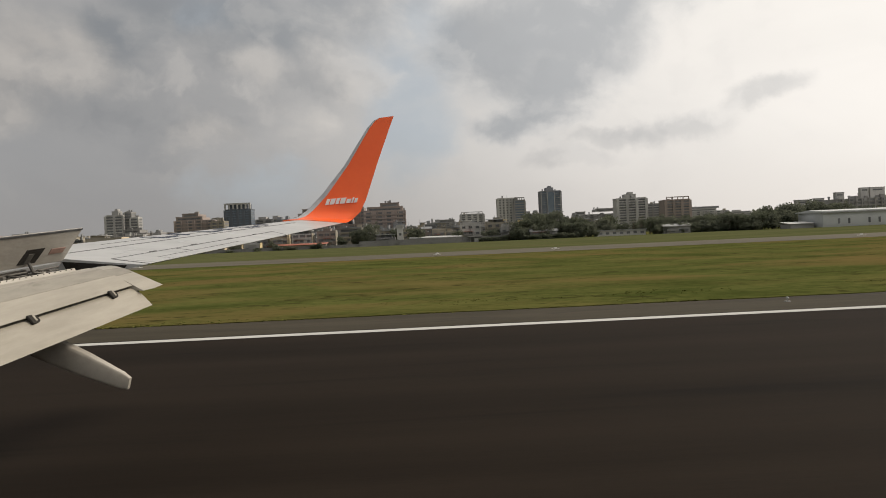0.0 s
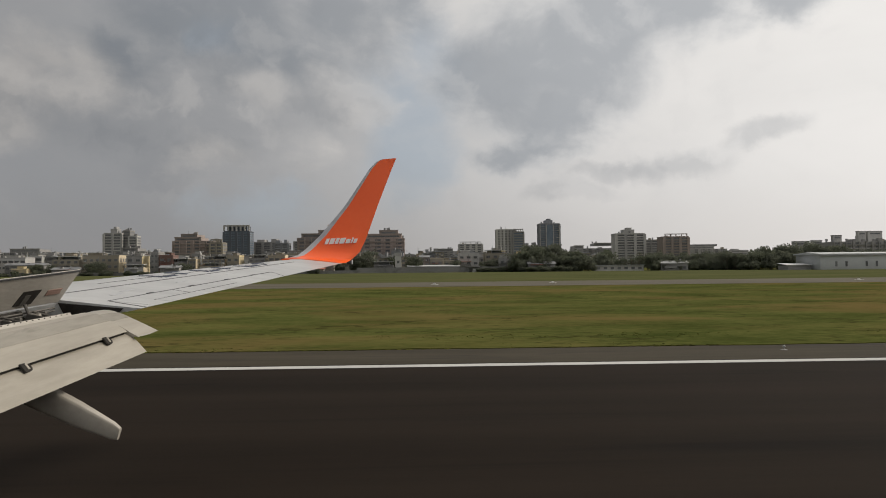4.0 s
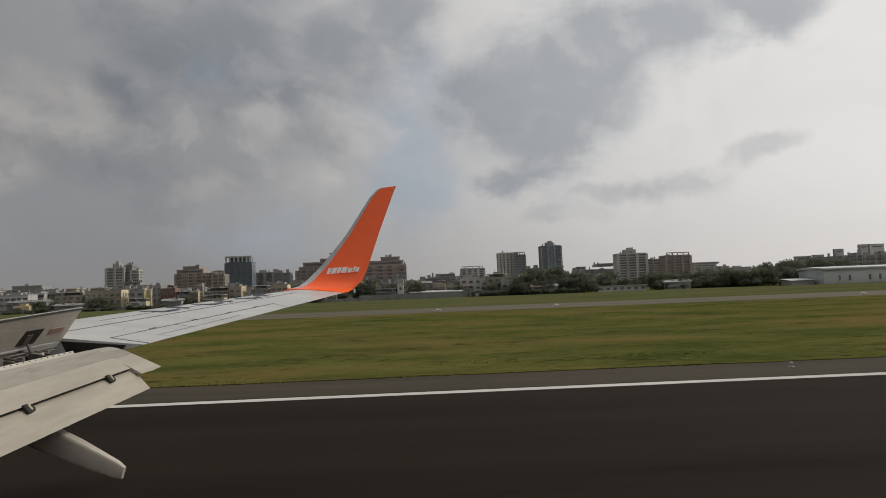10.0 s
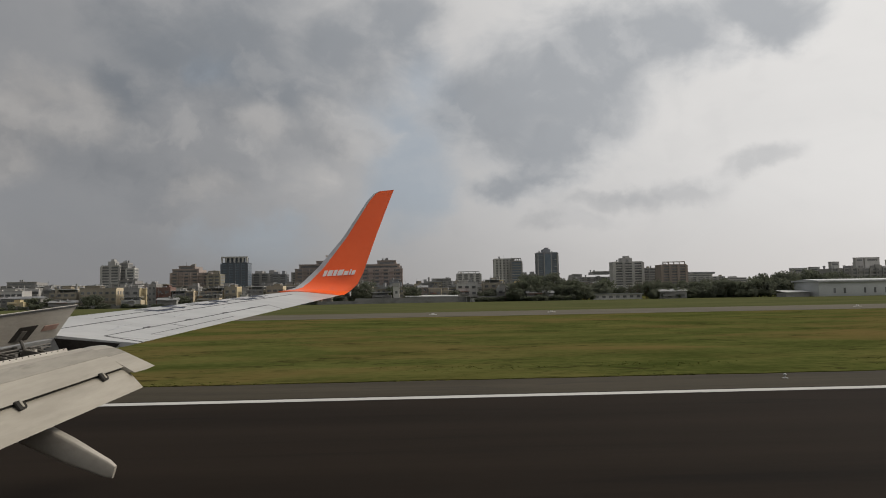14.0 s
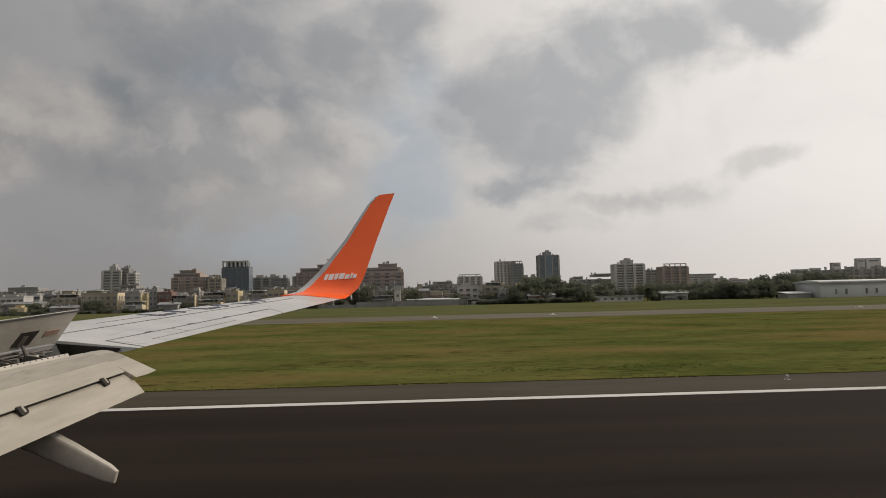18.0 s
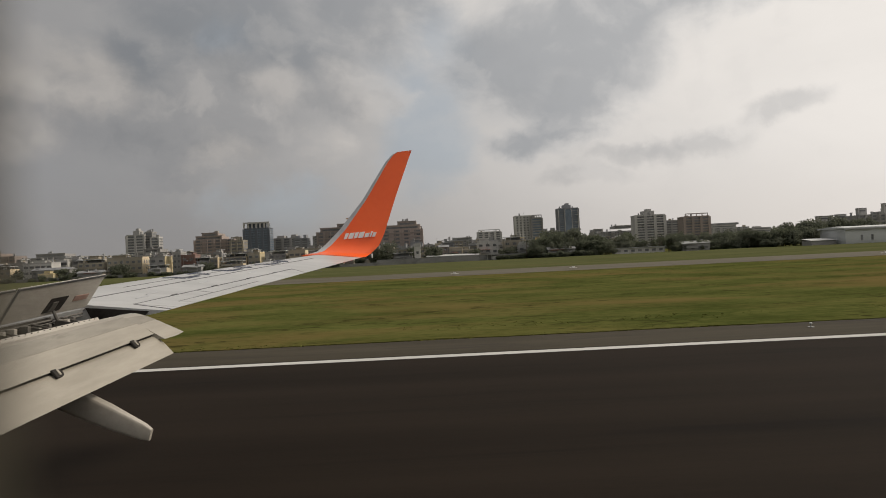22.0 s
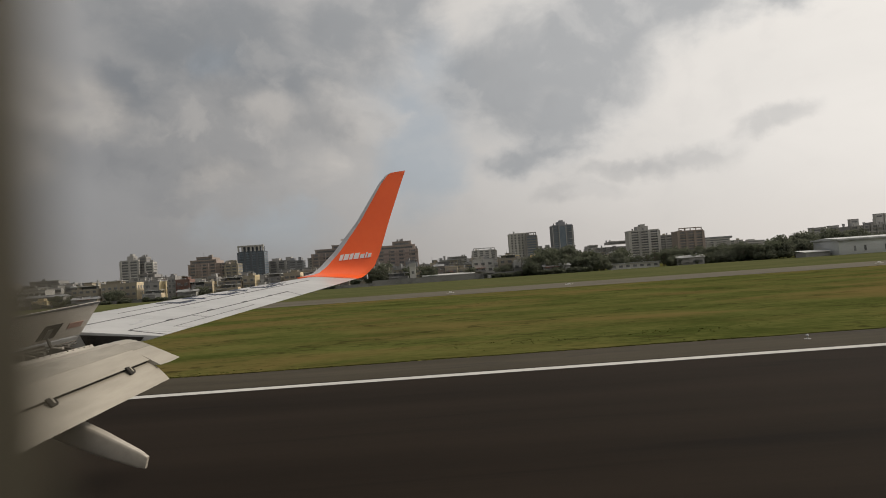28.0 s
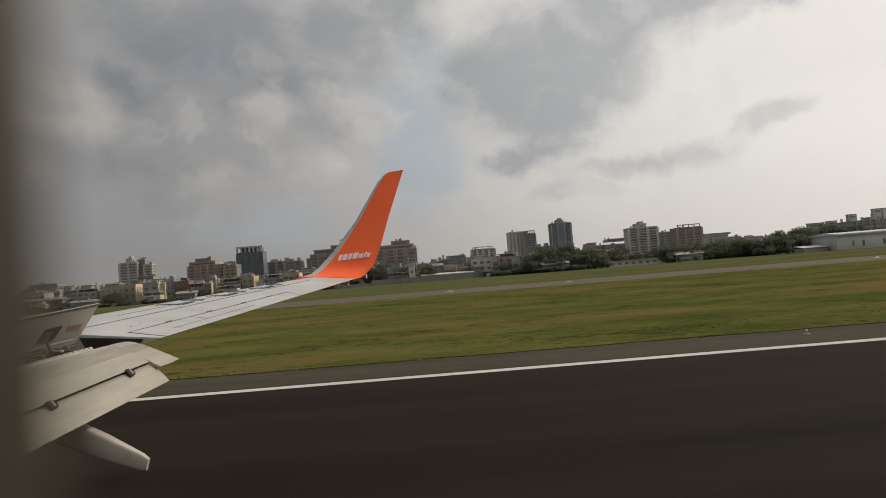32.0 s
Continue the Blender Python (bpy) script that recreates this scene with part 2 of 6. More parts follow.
GREY_EDGE = material("grey_leading_edge", (0.42, 0.42, 0.43), (0.55, 0.55, 0.56), 0.35, 0.4, 2, 12, 0.02)
WHITE_MARK = material("white_marking", (0.74, 0.74, 0.72), (0.82, 0.82, 0.80), 0.5, 0, 3, 20, 0.02)
REG_GREY = material("registration_grey", (0.06, 0.068, 0.09), (0.09, 0.10, 0.125), 0.9, 0, 3, 20, 0.0, spec=0.05)
SEAM = material("dark_seam", (0.06, 0.06, 0.062), (0.11, 0.11, 0.11), 0.7, 0, 3, 20, 0.0)
# near-black stands for the shade inside the cove, slot, pockets and holes
RECESS_SHADE = material("recess_shade", (0.018, 0.016, 0.014), (0.045, 0.041, 0.036), 0.8, 0.0, 4, 20, 0.15, spec=0.15)
STEEL = material("worn_steel", (0.28, 0.27, 0.25), (0.46, 0.45, 0.42), 0.4, 0.7, 5, 30, 0.05)
RUST_RED = material("red_placard", (0.26, 0.16, 0.125), (0.33, 0.22, 0.18), 0.6, 0, 6, 30, 0.02)
FAIRING = material("fairing_grey", (0.30, 0.275, 0.235), (0.40, 0.37, 0.32), 0.45, 0, 1.5, 10, 0.03, coat=0.1)
DARK_METAL = material("grimy_metal", (0.07, 0.064, 0.056), (0.14, 0.13, 0.115), 0.6, 0.2, 5, 30, 0.1)
RUBBER = material("tyre_rubber", (0.02, 0.02, 0.02), (0.035, 0.035, 0.034), 0.85, 0, 5, 30, 0.1)
# beige plastic darkened; the unlit cabin's shade is put into this colour
CABIN = material("shaded_cabin_plastic", (0.084, 0.073, 0.047), (0.108, 0.095, 0.064), 0.6, 0, 5, 60, 0.03)
BODY = material("fuselage_paint", (0.66, 0.66, 0.66), (0.76, 0.76, 0.75), 0.4, 0, 0.6, 8, 0.02)
ASPHALT = material("runway_asphalt", (0.0124, 0.0090, 0.0063), (0.0210, 0.0154, 0.0109), 0.9, 0, 0.35, 22, 0.12, (0.06, 1.0, 1), "World", spots=(0.0088, 0.0068, 0.0054), spot_scale=0.5, spec=0.06)
SHOULDER = material("shoulder_asphalt", (0.041, 0.035, 0.024), (0.064, 0.055, 0.039), 0.9, 0, 0.5, 18, 0.12, (0.15, 1, 1), "World", spots=(0.037, 0.032, 0.027), spot_scale=0.8, spec=0.1)
LINE = material("runway_line_paint", (0.42, 0.415, 0.395), (0.56, 0.55, 0.52), 0.85, 0, 1.5, 20, 0.06, (0.12, 2.2, 1), "World", spots=(0.33, 0.32, 0.30), spot_scale=1.3, spot_range=(0.56, 0.72), spec=0.2)
TAXI = material("taxiway_concrete", (0.092, 0.081, 0.058), (0.128, 0.114, 0.086), 0.9, 0, 0.12, 4, 0.05, (0.2, 1, 1), "World", spec=0.1)
GRASS = material("grass_ground", (0.044, 0.056, 0.014), (0.108, 0.112, 0.034), 0.95, 0, 0.17, 2.1, 0.5, (0.6, 1, 1), "World",
                 spots=(0.142, 0.104, 0.040), spot_scale=0.055, spot_range=(0.44, 0.66), spec=0.0, clumps=((0.028, 0.027, 0.010), 1.1), relief=0.06)
BLADES = material("grass_blades", (0.072, 0.085, 0.020), (0.132, 0.136, 0.038), 0.9, 0, 0.20, 1.7, 0.0, (0.42, 1, 1), "World",
                  spots=(0.16, 0.115, 0.045), spot_scale=0.05, spot_range=(0.47, 0.72), spec=0.0)
MOWN = material("mown_far_grass", (0.066, 0.074, 0.030), (0.105, 0.108, 0.048), 0.95, 0, 0.06, 0.8, 0.2, (0.4, 1, 1), "World", spots=(0.115, 0.10, 0.05), spot_scale=0.04, spec=0.0)


# ---- building tools ----
def mesh_from(bm, name, mats, smooth=True, angle=35):
    me = bpy.data.meshes.new(name)
    bmesh.ops.recalc_face_normals(bm, faces=bm.faces)
    bm.to_mesh(me)
    bm.free()
    for m in (mats if isinstance(mats, (list, tuple)) else [mats]):
        me.materials.append(m)
    if smooth:
        me.shade_smooth()
        me.set_sharp_from_angle(angle=radians(angle))
    return me


def thing(name, label, category, at=(0, 0, 0), group="", kind=""):
    ob = new(name)
    ob.location = at
    ob.empty_display_size = 0.2
    return tagged(ob, label, category, group, kind)


def part(name, bm, mat, parent, label="", smooth=True, angle=35):
    """One mesh object under a thing or a part; bm: a bmesh or a finished mesh, in the parent's axes."""
    me = bm if isinstance(bm, bpy.types.Mesh) else mesh_from(bm, name, mat, smooth, angle)
    ob = new(name, me)
    ob.parent = parent
    return tagged(ob, label)


def add_box(bm, lo, hi, bevel=0.0, mat=0):
    """A box between two corners, bevelled if wished."""
    made = bmesh.ops.create_cube(bm, size=1.0)["verts"]
    for v in made:
        v.co = Vector([lo[i] + (v.co[i] + 0.5) * (hi[i] - lo[i]) for i in range(3)])
    faces = list({f for v in made for f in v.link_faces})
    for f in faces:
        f.material_index = mat
    if bevel:
        edges = list({e for v in made for e in v.link_edges})
        bmesh.ops.bevel(bm, geom=edges, offset=bevel, segments=2, affect="EDGES", profile=0.5)
    return bm


def box(lo, hi, bevel=0.0):
    return add_box(bmesh.new(), lo, hi, bevel)


def loft(sections, closed=True, caps=True):
    """A skin over rings of points of equal number."""
    bm = bmesh.new()
    rings = [[bm.verts.new(p) for p in s] for s in sections]
    n = len(rings[0])
    for a, b in zip(rings, rings[1:]):
        for i in range(n if closed else n - 1):
            j = (i + 1) % n
            bm.faces.new((a[i], a[j], b[j], b[i]))
    if caps and closed:
        bm.faces.new(rings[0])
        bm.faces.new(rings[-1])
    return bm


def rod(a, b, r, sides=8):
    a, b = Vector(a), Vector(b)
    turn = (b - a).to_track_quat("Z", "Y").to_matrix()
    ring = [turn @ Vector((math.cos(k * math.tau / sides) * r, math.sin(k * math.tau / sides) * r, 0)) for k in range(sides)]
    return loft([[a + p for p in ring], [b + p for p in ring]])


def lerp(a, b, f):
    return a + (b - a) * f


UNIT = {}


def block(name, mat, parent, lo, hi, label=""):
    """A box part that shares one mesh with all blocks of its material."""
    if mat.name not in UNIT:
        UNIT[mat.name] = mesh_from(box((0, 0, 0), (1, 1, 1)), "block_" + mat.name, mat, False)
    ob = new(name, UNIT[mat.name])
    ob.parent = parent
    ob.location = lo
    ob.scale = [max(hi[i] - lo[i], 1e-3) for i in range(3)]
    return tagged(ob, label)


# ---- ground ----
def sheet(name, x0, x1, y0, y1, z, mat, label, category, nx=1, wavy=0.0):
    """A thin slab of paving or turf, its far and near edge a little uneven."""
    bm = bmesh.new()
    rows = []
    for k in range(nx + 1):
        x = lerp(x0, x1, k / nx)
        a = y0 + wavy * noise.noise((x * 0.35, 1.7, 0)) + wavy * 0.5 * noise.noise((x * 1.9, 5.1, 0))
        rows.append([(x, a, z), (x, y1, z), (x, y1, -0.3), (x, a, -0.3)])
    return tagged(new(name, mesh_from(loft(rows), name, mat, False)), label, category, kind="structure")


tagged(new("ground", mesh_from(box((-4600, -4600, -1.0), (4600, 4600, 0.0)), "ground", GRASS, False)),
       "wide flat airfield of mown green and yellowing grass", "ground", kind="structure")
sheet("runway", -900, 1700, -32.0, 28.75, 0.02, ASPHALT, "dark rubber-streaked asphalt runway", "runway")
sheet("runway_shoulder", -900, 1700, 28.75, 33.55, 0.016, SHOULDER, "lighter worn asphalt shoulder beside the runway", "road")
sheet("runway_edge_line", -900, 1700, 27.88, 28.54, 0.026, LINE, "continuous white painted line along the runway's edge", "road marking")
for x0, x1, y0, y1 in ((-97, -75, 9.5, 16.6), (-405, -345, 8.5, 19.8), (1090, 1190, 12.8, 13.7), (1090, 1190, 10.4, 11.6)):
    sheet("runway_marking", x0, x1, y0, y1, 0.026, LINE, "broad white painted block on the runway", "road marking")
sheet("taxiway", -1200, 1200, 131.0, 168.0, 0.02, TAXI, "pale grey concrete taxiway between two strips of grass", "road", 200, 1.2)
sheet("far_grass", -1300, 560, 167.0, 427.0, 0.012, MOWN, "short mown green grass beyond the taxiway", "grass", 200, 1.5)
sheet("grass_verge", -400, 400, 33.5, 40.0, 0.05, GRASS, "rough turf edge standing above the shoulder", "grass", 900, 0.28)


def grass_tufts(count, y0, y1, x_half, height, wide=0.10, bare=-0.28, label="mown green grass with yellow dry patches beside the shoulder"):
    """Tufts of three blades each, in one mesh."""
    verts, faces = [], []
    rng = random.Random(5)
    for _ in range(count):
        y = y0 + (y1 - y0) * rng.random() ** 1.6
        x = rng.uniform(-x_half, x_half) * (y / 60 + 0.35)
        if noise.noise((x * 0.05, y * 0.16, 3.0)) < bare:
            continue
        h = height * rng.uniform(0.5, 1.3) * (1 + 0.5 * noise.noise((x * 0.12, y * 0.4, 8.0)))
        turn = rng.uniform(0, math.pi)
        for k in range(3):
            a = turn + k * 1.05
            wx, wy = math.cos(a) * wide, math.sin(a) * wide
            lean_x, lean_y = rng.uniform(-0.08, 0.08), rng.uniform(-0.08, 0.08)
            n = len(verts)
            verts += [(x - wx, y - wy, 0.0), (x + wx, y + wy, 0.0), (x + lean_x + wx * 0.3, y + lean_y + wy * 0.3, h), (x + lean_x - wx * 0.6, y + lean_y - wy * 0.6, h * 0.8)]
            faces.append((n, n + 1, n + 2, n + 3))
    me = bpy.data.meshes.new("grass")
    me.from_pydata(verts, [], faces)
    me.materials.append(BLADES)
    return tagged(new("grass", me), label, "grass", kind="stuff")


grass_tufts(14000, 33.45, 40.0, 75.0, 0.05)


# ---- aircraft ----
airliner = thing("airliner", "white airliner with an orange winglet, flaps down and spoilers raised", "aircraft")


def te_x(y):
    """Trailing edge of the fixed wing outboard of the flap."""
    return -3.77 + 0.3287 * (y - 10.89)


def te_z(y):
    return 3.33 + 0.1014 * (y - 10.89)


def le_x(y):
    return -5.32 + 0.54 * (y - 12.34) - 0.30 - 0.10 * (17.0 - y) * 0.6


def cove_x(y):
    return -4.84 + 0.362 * (y - 10.97)


def cove_z(y):
    return 3.425 + 0.098 * (y - 10.97)


SHAPE = [(0.0, 0.0), (0.12, 0.009), (0.3, 0.024), (0.5, 0.041), (0.66, 0.051), (0.78, 0.050), (0.88, 0.038), (0.95, 0.014), (0.985, -0.012), (1.0, -0.034)]


def wing_ring(y, aft, z_aft, fore, start=0.0):
    """A wing section at y: the upper skin forward from the aft edge, then the lower one back."""
    chord = aft - fore
    pts = [(aft - u * chord, y, z_aft + (h + 0.035 * u) * chord) for u, h in SHAPE]
    low = [(0.97, -0.062), (0.85, -0.085), (0.6, -0.085), (0.3, -0.05), (0.05, -0.012)]
    pts += [(aft - u * chord, y, z_aft + h * chord - start) for u, h in low]
    return pts


# outboard wing, carrying the aileron, and the inboard box in front of the flap
stations = [10.92, 11.6, 12.4, 13.3, 14.2, 15.1, 16.0, 16.6, 16.95]
outer = part("outer_wing_skin", loft([wing_ring(y, te_x(y), te_z(y), le_x(y)) for y in stations]), PAINT_WHITE, airliner, "pale grey-white outer wing skin with dark panel seams")
inner_y = [1.2, 3.0, 5.0, 7.0, 8.5, 9.6, 10.4, 10.915]


def inner_fore(y):
    return le_x(10.92) - 0.56 * (10.92 - y)


part("inner_wing_skin", loft([wing_ring(y, cove_x(y), cove_z(y) - 0.005, inner_fore(y), 0.10) for y in inner_y]), PAINT_WHITE, airliner)


def surface_z(x, y):
    """Height of the outer wing's upper skin."""
    chord = te_x(y) - le_x(y)
    u = min(max((te_x(y) - x) / chord, 0.0), 1.0)
    for (u0, h0), (u1, h1) in zip(SHAPE, SHAPE[1:]):
        if u0 <= u <= u1:
            return te_z(y) + (lerp(h0, h1, (u - u0) / (u1 - u0)) + 0.035 * u) * chord
    return te_z(y)


def strip(path, width, lift=0.004, n=10):
    """A thin band that follows the wing's upper skin along points (x, y)."""
    rows = []
    for (xa, ya), (xb, yb) in zip(path, path[1:]):
        side = Vector((ya - yb, xb - xa, 0)).normalized() * width / 2
        for k in range(n + 1):
            x, y = lerp(xa, xb, k / n), lerp(ya, yb, k / n)
            left, right = (x + side.x, y + side.y), (x - side.x, y - side.y)
            za, zb = surface_z(*left) + lift, surface_z(*right) + lift
            rows.append([(*left, za), (*right, zb), (*right, zb - 0.012), (*left, za - 0.012)])
    return loft(rows)


def span_line(y0, y1, u0, u1):
    return [(te_x(y0) - u0 * (te_x(y0) - le_x(y0)), y0), (te_x(y1) - u1 * (te_x(y1) - le_x(y1)), y1)]


part("spar_seam", strip(span_line(10.96, 16.4, 0.47, 0.52), 0.022), SEAM, outer, "dark spanwise panel seam")
part("front_seam", strip(span_line(12.2, 16.0, 0.60, 0.66), 0.012), SEAM, outer)
# aileron: hinge seam, both end seams, and the tab
def skin_panel(y0, y1, ua, ub, lift, n=12):
    """A thin panel lying on the wing's upper skin between two spans and two chord fractions."""
    rows = []
    for k in range(n + 1):
        y = lerp(y0, y1, k / n)
        chord = te_x(y) - le_x(y)
        top = [(te_x(y) - u * chord, y) for u in (ua, lerp(ua, ub, 0.33), lerp(ua, ub, 0.66), ub)]
        ring = [(x, yy, surface_z(x, yy) + lift) for x, yy in top]
        rows.append(ring + [(x, yy, z - lift - 0.004) for x, yy, z in reversed(ring)])
    return loft(rows)


aileron = part("aileron", skin_panel(11.17, 14.80, 0.012, 0.205, 0.003), PAINT_WHITE, airliner, "pale grey-white aileron panel")
part("tab", skin_panel(11.52, 13.38, 0.008, 0.082, 0.005), PAINT_WHITE, aileron)
part("aileron_seam", strip(span_line(11.15, 14.85, 0.21, 0.22), 0.026), SEAM, outer, "dark seam in front of the aileron")
part("aileron_seam", strip([(te_x(14.85) - 0.22 * (te_x(14.85) - le_x(14.85)), 14.85), (te_x(14.55) - 0.01, 14.55)], 0.02), SEAM, outer)
part("aileron_seam", strip([(te_x(11.15) - 0.21 * (te_x(11.15) - le_x(11.15)), 11.15), (te_x(11.02) - 0.01, 11.02)], 0.02), SEAM, outer)
part("tab_seam", strip(span_line(11.5, 13.4, 0.085, 0.09), 0.014, 0.006), SEAM, outer)
part("tab_seam", strip([(te_x(12.3) - 0.2 * (te_x(12.3) - le_x(12.3)), 12.3), (te_x(12.25) - 0.09 * (te_x(12.25) - le_x(12.25)), 12.25)], 0.010, 0.006), SEAM, outer)
for y in (11.9, 12.75, 13.6, 14.3):
    x = te_x(y) - 0.215 * (te_x(y) - le_x(y))
    part("hinge_cover", strip([(x - 0.02, y - 0.06), (x + 0.02, y + 0.06)], 0.035, 0.012, n=2), SEAM, outer)
for y, u in ((11.8, 0.34), (12.9, 0.36), (14.1, 0.38), (11.5, 0.30)):
    x = te_x(y) - u * (te_x(y) - le_x(y))
    part("access_panel", strip([(x, y), (x + 0.08, y + 0.24)], 0.05, 0.003, n=2), GREY_EDGE, outer)
# registration, kept as plain bars
reg_y = 13.25
for k in range(6):
    y = reg_y + 0.49 * k
    chord = te_x(y) - le_x(y)
    fa, fb = te_x(y) - 0.57 * chord, te_x(y) - 0.74 * chord
    part("registration_bar", strip([(fa, y), (fb, y - 0.02)], 0.11, 0.004, n=4), REG_GREY, outer, "dark blue-grey registration mark bar")
    if k % 2 == 0:
        part("registration_bar", strip([(fa, y), (fa + 0.11, y + 0.31)], 0.10, 0.004, n=3), REG_GREY, outer)
    else:
        part("registration_bar", strip([(fb, y), (fb + 0.11, y + 0.31)], 0.10, 0.004, n=3), REG_GREY, outer)
# static wicks on the trailing edge
for y in (14.9, 15.6, 16.3):
    part("static_wick", rod((te_x(y) - 0.02, y, te_z(y) - 0.004), (te_x(y) + 0.13, y + 0.01, te_z(y) - 0.03), 0.004, 5), SEAM, outer)

# winglet: sections from the wing tip up, each by its leading and trailing point
RIB = [((-3.13, 16.95, 4.05), (-1.78, 16.95, 3.945)),
       ((-2.99, 17.16, 4.075), (-1.7, 17.2, 3.96)),
       ((-2.83, 17.31, 4.13), (-1.6, 17.34, 4.03)),
       ((-2.66, 17.42, 4.27), (-1.42, 17.43, 4.2)),
       ((-2.32, 17.51, 4.61), (-1.29, 17.49, 4.47)),
       ((-1.77, 17.63, 5.29), (-0.99, 17.64, 5.34)),
       ((-1.21, 17.8, 6.17), (-0.68, 17.8, 6.17)),
       ((-1.05, 17.83, 6.345), (-0.6, 17.835, 6.37)),
       ((-0.94, 17.838, 6.4), (-0.575, 17.842, 6.435))]


def rib_ring(k, u0=0.0, u1=1.0, fat=1.0, swell=0.0):
    lead, trail = Vector(RIB[k][0]), Vector(RIB[k][1])
    below = Vector(RIB[max(k - 1, 0)][0]) + Vector(RIB[max(k - 1, 0)][1])
    above = Vector(RIB[min(k + 1, len(RIB) - 1)][0]) + Vector(RIB[min(k + 1, len(RIB) - 1)][1])
    normal = (trail - lead).cross(above - below).normalized()
    chord = (trail - lead).length
    out = []
    us = [u0 + (u1 - u0) * (1 - math.cos(math.pi * j / 8)) / 2 for j in range(9)]

    def half(u):
        return chord * fat * (0.5 * (0.28 * math.sqrt(max(u, 0)) - 0.11 * u - 0.17 * u * u) * 0.55) + swell
    out += [lead.lerp(trail, u) + normal * half(u) for u in us]
    out += [lead.lerp(trail, u) - normal * half(u) for u in reversed(us)]
    return out


winglet = part("winglet", loft([rib_ring(k) for k in range(len(RIB))]), ORANGE, airliner, "glossy orange upswept winglet")
part("leading_edge", loft([rib_ring(k, 0.0, 0.14 - 0.004 * k, 1.0, 0.003) for k in range(1, len(RIB))]), GREY_EDGE, winglet, "bare grey metal leading edge strip")
part("tail_light", box((-1.70, 17.30, 3.93), (-1.60, 17.42, 4.01), 0.015), SEAM, winglet, "dark tail light housing")
part("light_lens", box((-1.595, 17.33, 3.925), (-1.57, 17.37, 4.025), 0.008), WHITE_MARK, winglet)


def winglet_point(a, h):
    """A point just inboard of the winglet's face: a along x, h up."""
    return (a, 17.47 + 0.19 * (h - 4.4) - 0.055, h)


# the airline's lettering, kept as plain slanted blocks
def slanted_block(a0, h0, width, tall, lean):
    quad = [(a0, h0), (a0 + width, h0 + width * 0.045), (a0 + width + lean, h0 + tall + width * 0.045), (a0 + lean, h0 + tall)]
    near = [winglet_point(*q) for q in quad]
    return loft([near, [(x, y + 0.06, z) for x, y, z in near]])


for a, w, tall in ((0.0, 0.075, 1.0), (0.100, 0.105, 1.0), (0.230, 0.075, 1.0), (0.330, 0.115, 1.0), (0.475, 0.095, 0.74), (0.595, 0.035, 0.95), (0.655, 0.07, 0.74)):
    part("lettering_block", slanted_block(-2.225 + a, 4.385 + a * 0.045, w, 0.135 * tall, 0.05 * tall), WHITE_MARK, winglet, "white slanted lettering block")


# flap: a main panel with a rounded nose, and a steeper aft panel
def main_le(y):
    return Vector((-3.99 + 0.395 * (y - 10.35), y, 3.365 + 0.098 * (y - 10.35)))


def main_te(y):
    return Vector((-3.57 + 0.311 * (y - 10.13), y, 3.11 + 0.142 * (y - 10.13)))


def flap_ring(lead, trail, thick):
    d = (trail - lead)
    n = Vector((-d.z, 0, d.x)).normalized()
    n = n if n.z > 0 else -n
    prof = [(1.0, 0.0), (0.75, 0.14), (0.5, 0.26), (0.28, 0.30), (0.12, 0.20), (0.02, -0.02), (-0.06, -0.35), (-0.05, -0.7), (0.1, -1.0), (0.45, -0.85), (0.8, -0.4), (0.99, -0.06)]
    return [lead + d * u + n * (h * thick) for u, h in prof]


flap = part("flap", loft([flap_ring(main_le(y), main_te(y), 0.15) for y in (4.0, 6.0, 8.0, 9.0, 10.08)]), PAINT_CREAM, airliner, "lowered cream-painted main flap panel")
tip_rows = [(main_le(10.08), main_te(10.08) + Vector((0.13, 0, -0.07))), (main_le(10.25), main_te(10.25) + Vector((0.15, 0, -0.075))),
            (main_le(10.36) + Vector((0.04, 0, -0.01)), main_te(10.41) + Vector((0.14, 0, -0.07)))]
part("flap_tip", loft([flap_ring(a, b, 0.12 - 0.03 * k) for k, (a, b) in enumerate(tip_rows)]), PAINT_CREAM, flap)
for f_, w in ((0.34, 0.012), (0.03, 0.02)):
    rows = []
    for y in (4.0, 6.0, 8.0, 9.0, 10.05):
        a = main_le(y).lerp(main_te(y), f_) + Vector((0.01, 0, 0.031 if f_ > 0.1 else 0.012))
        b = a + (main_te(y) - main_le(y)).normalized() * w
        rows.append([a, b, b - Vector((0, 0, 0.02)), a - Vector((0, 0, 0.02))])
    part("panel_seam", loft(rows), FAIRING, flap)


def aft_top(y):
    return main_te(y) + Vector((-0.045, 0, -0.025))


def aft_low(y):
    return Vector((-3.375 + 0.288 * (y - 10.08), y, 2.845 + 0.163 * (y - 10.08)))


aft = part("aft_flap", loft([flap_ring(aft_top(y), aft_low(y), 0.075) for y in (4.0, 6.0, 8.0, 9.0, 10.11)]), PAINT_CREAM, airliner, "steeper cream-painted aft flap segment")
# dark sheet laid along the slot as painted shade
part("slot_shadow_gap", loft([[main_te(y) + Vector((-0.10, 0, -0.03)), main_te(y) + Vector((-0.03, 0, -0.012)), main_te(y) + Vector((-0.03, 0, -0.045)), main_te(y) + Vector((-0.10, 0, -0.06))] for y in (4.0, 7.0, 10.07)]), RECESS_SHADE, aft, "slot between the flap segments, its shade painted dark")


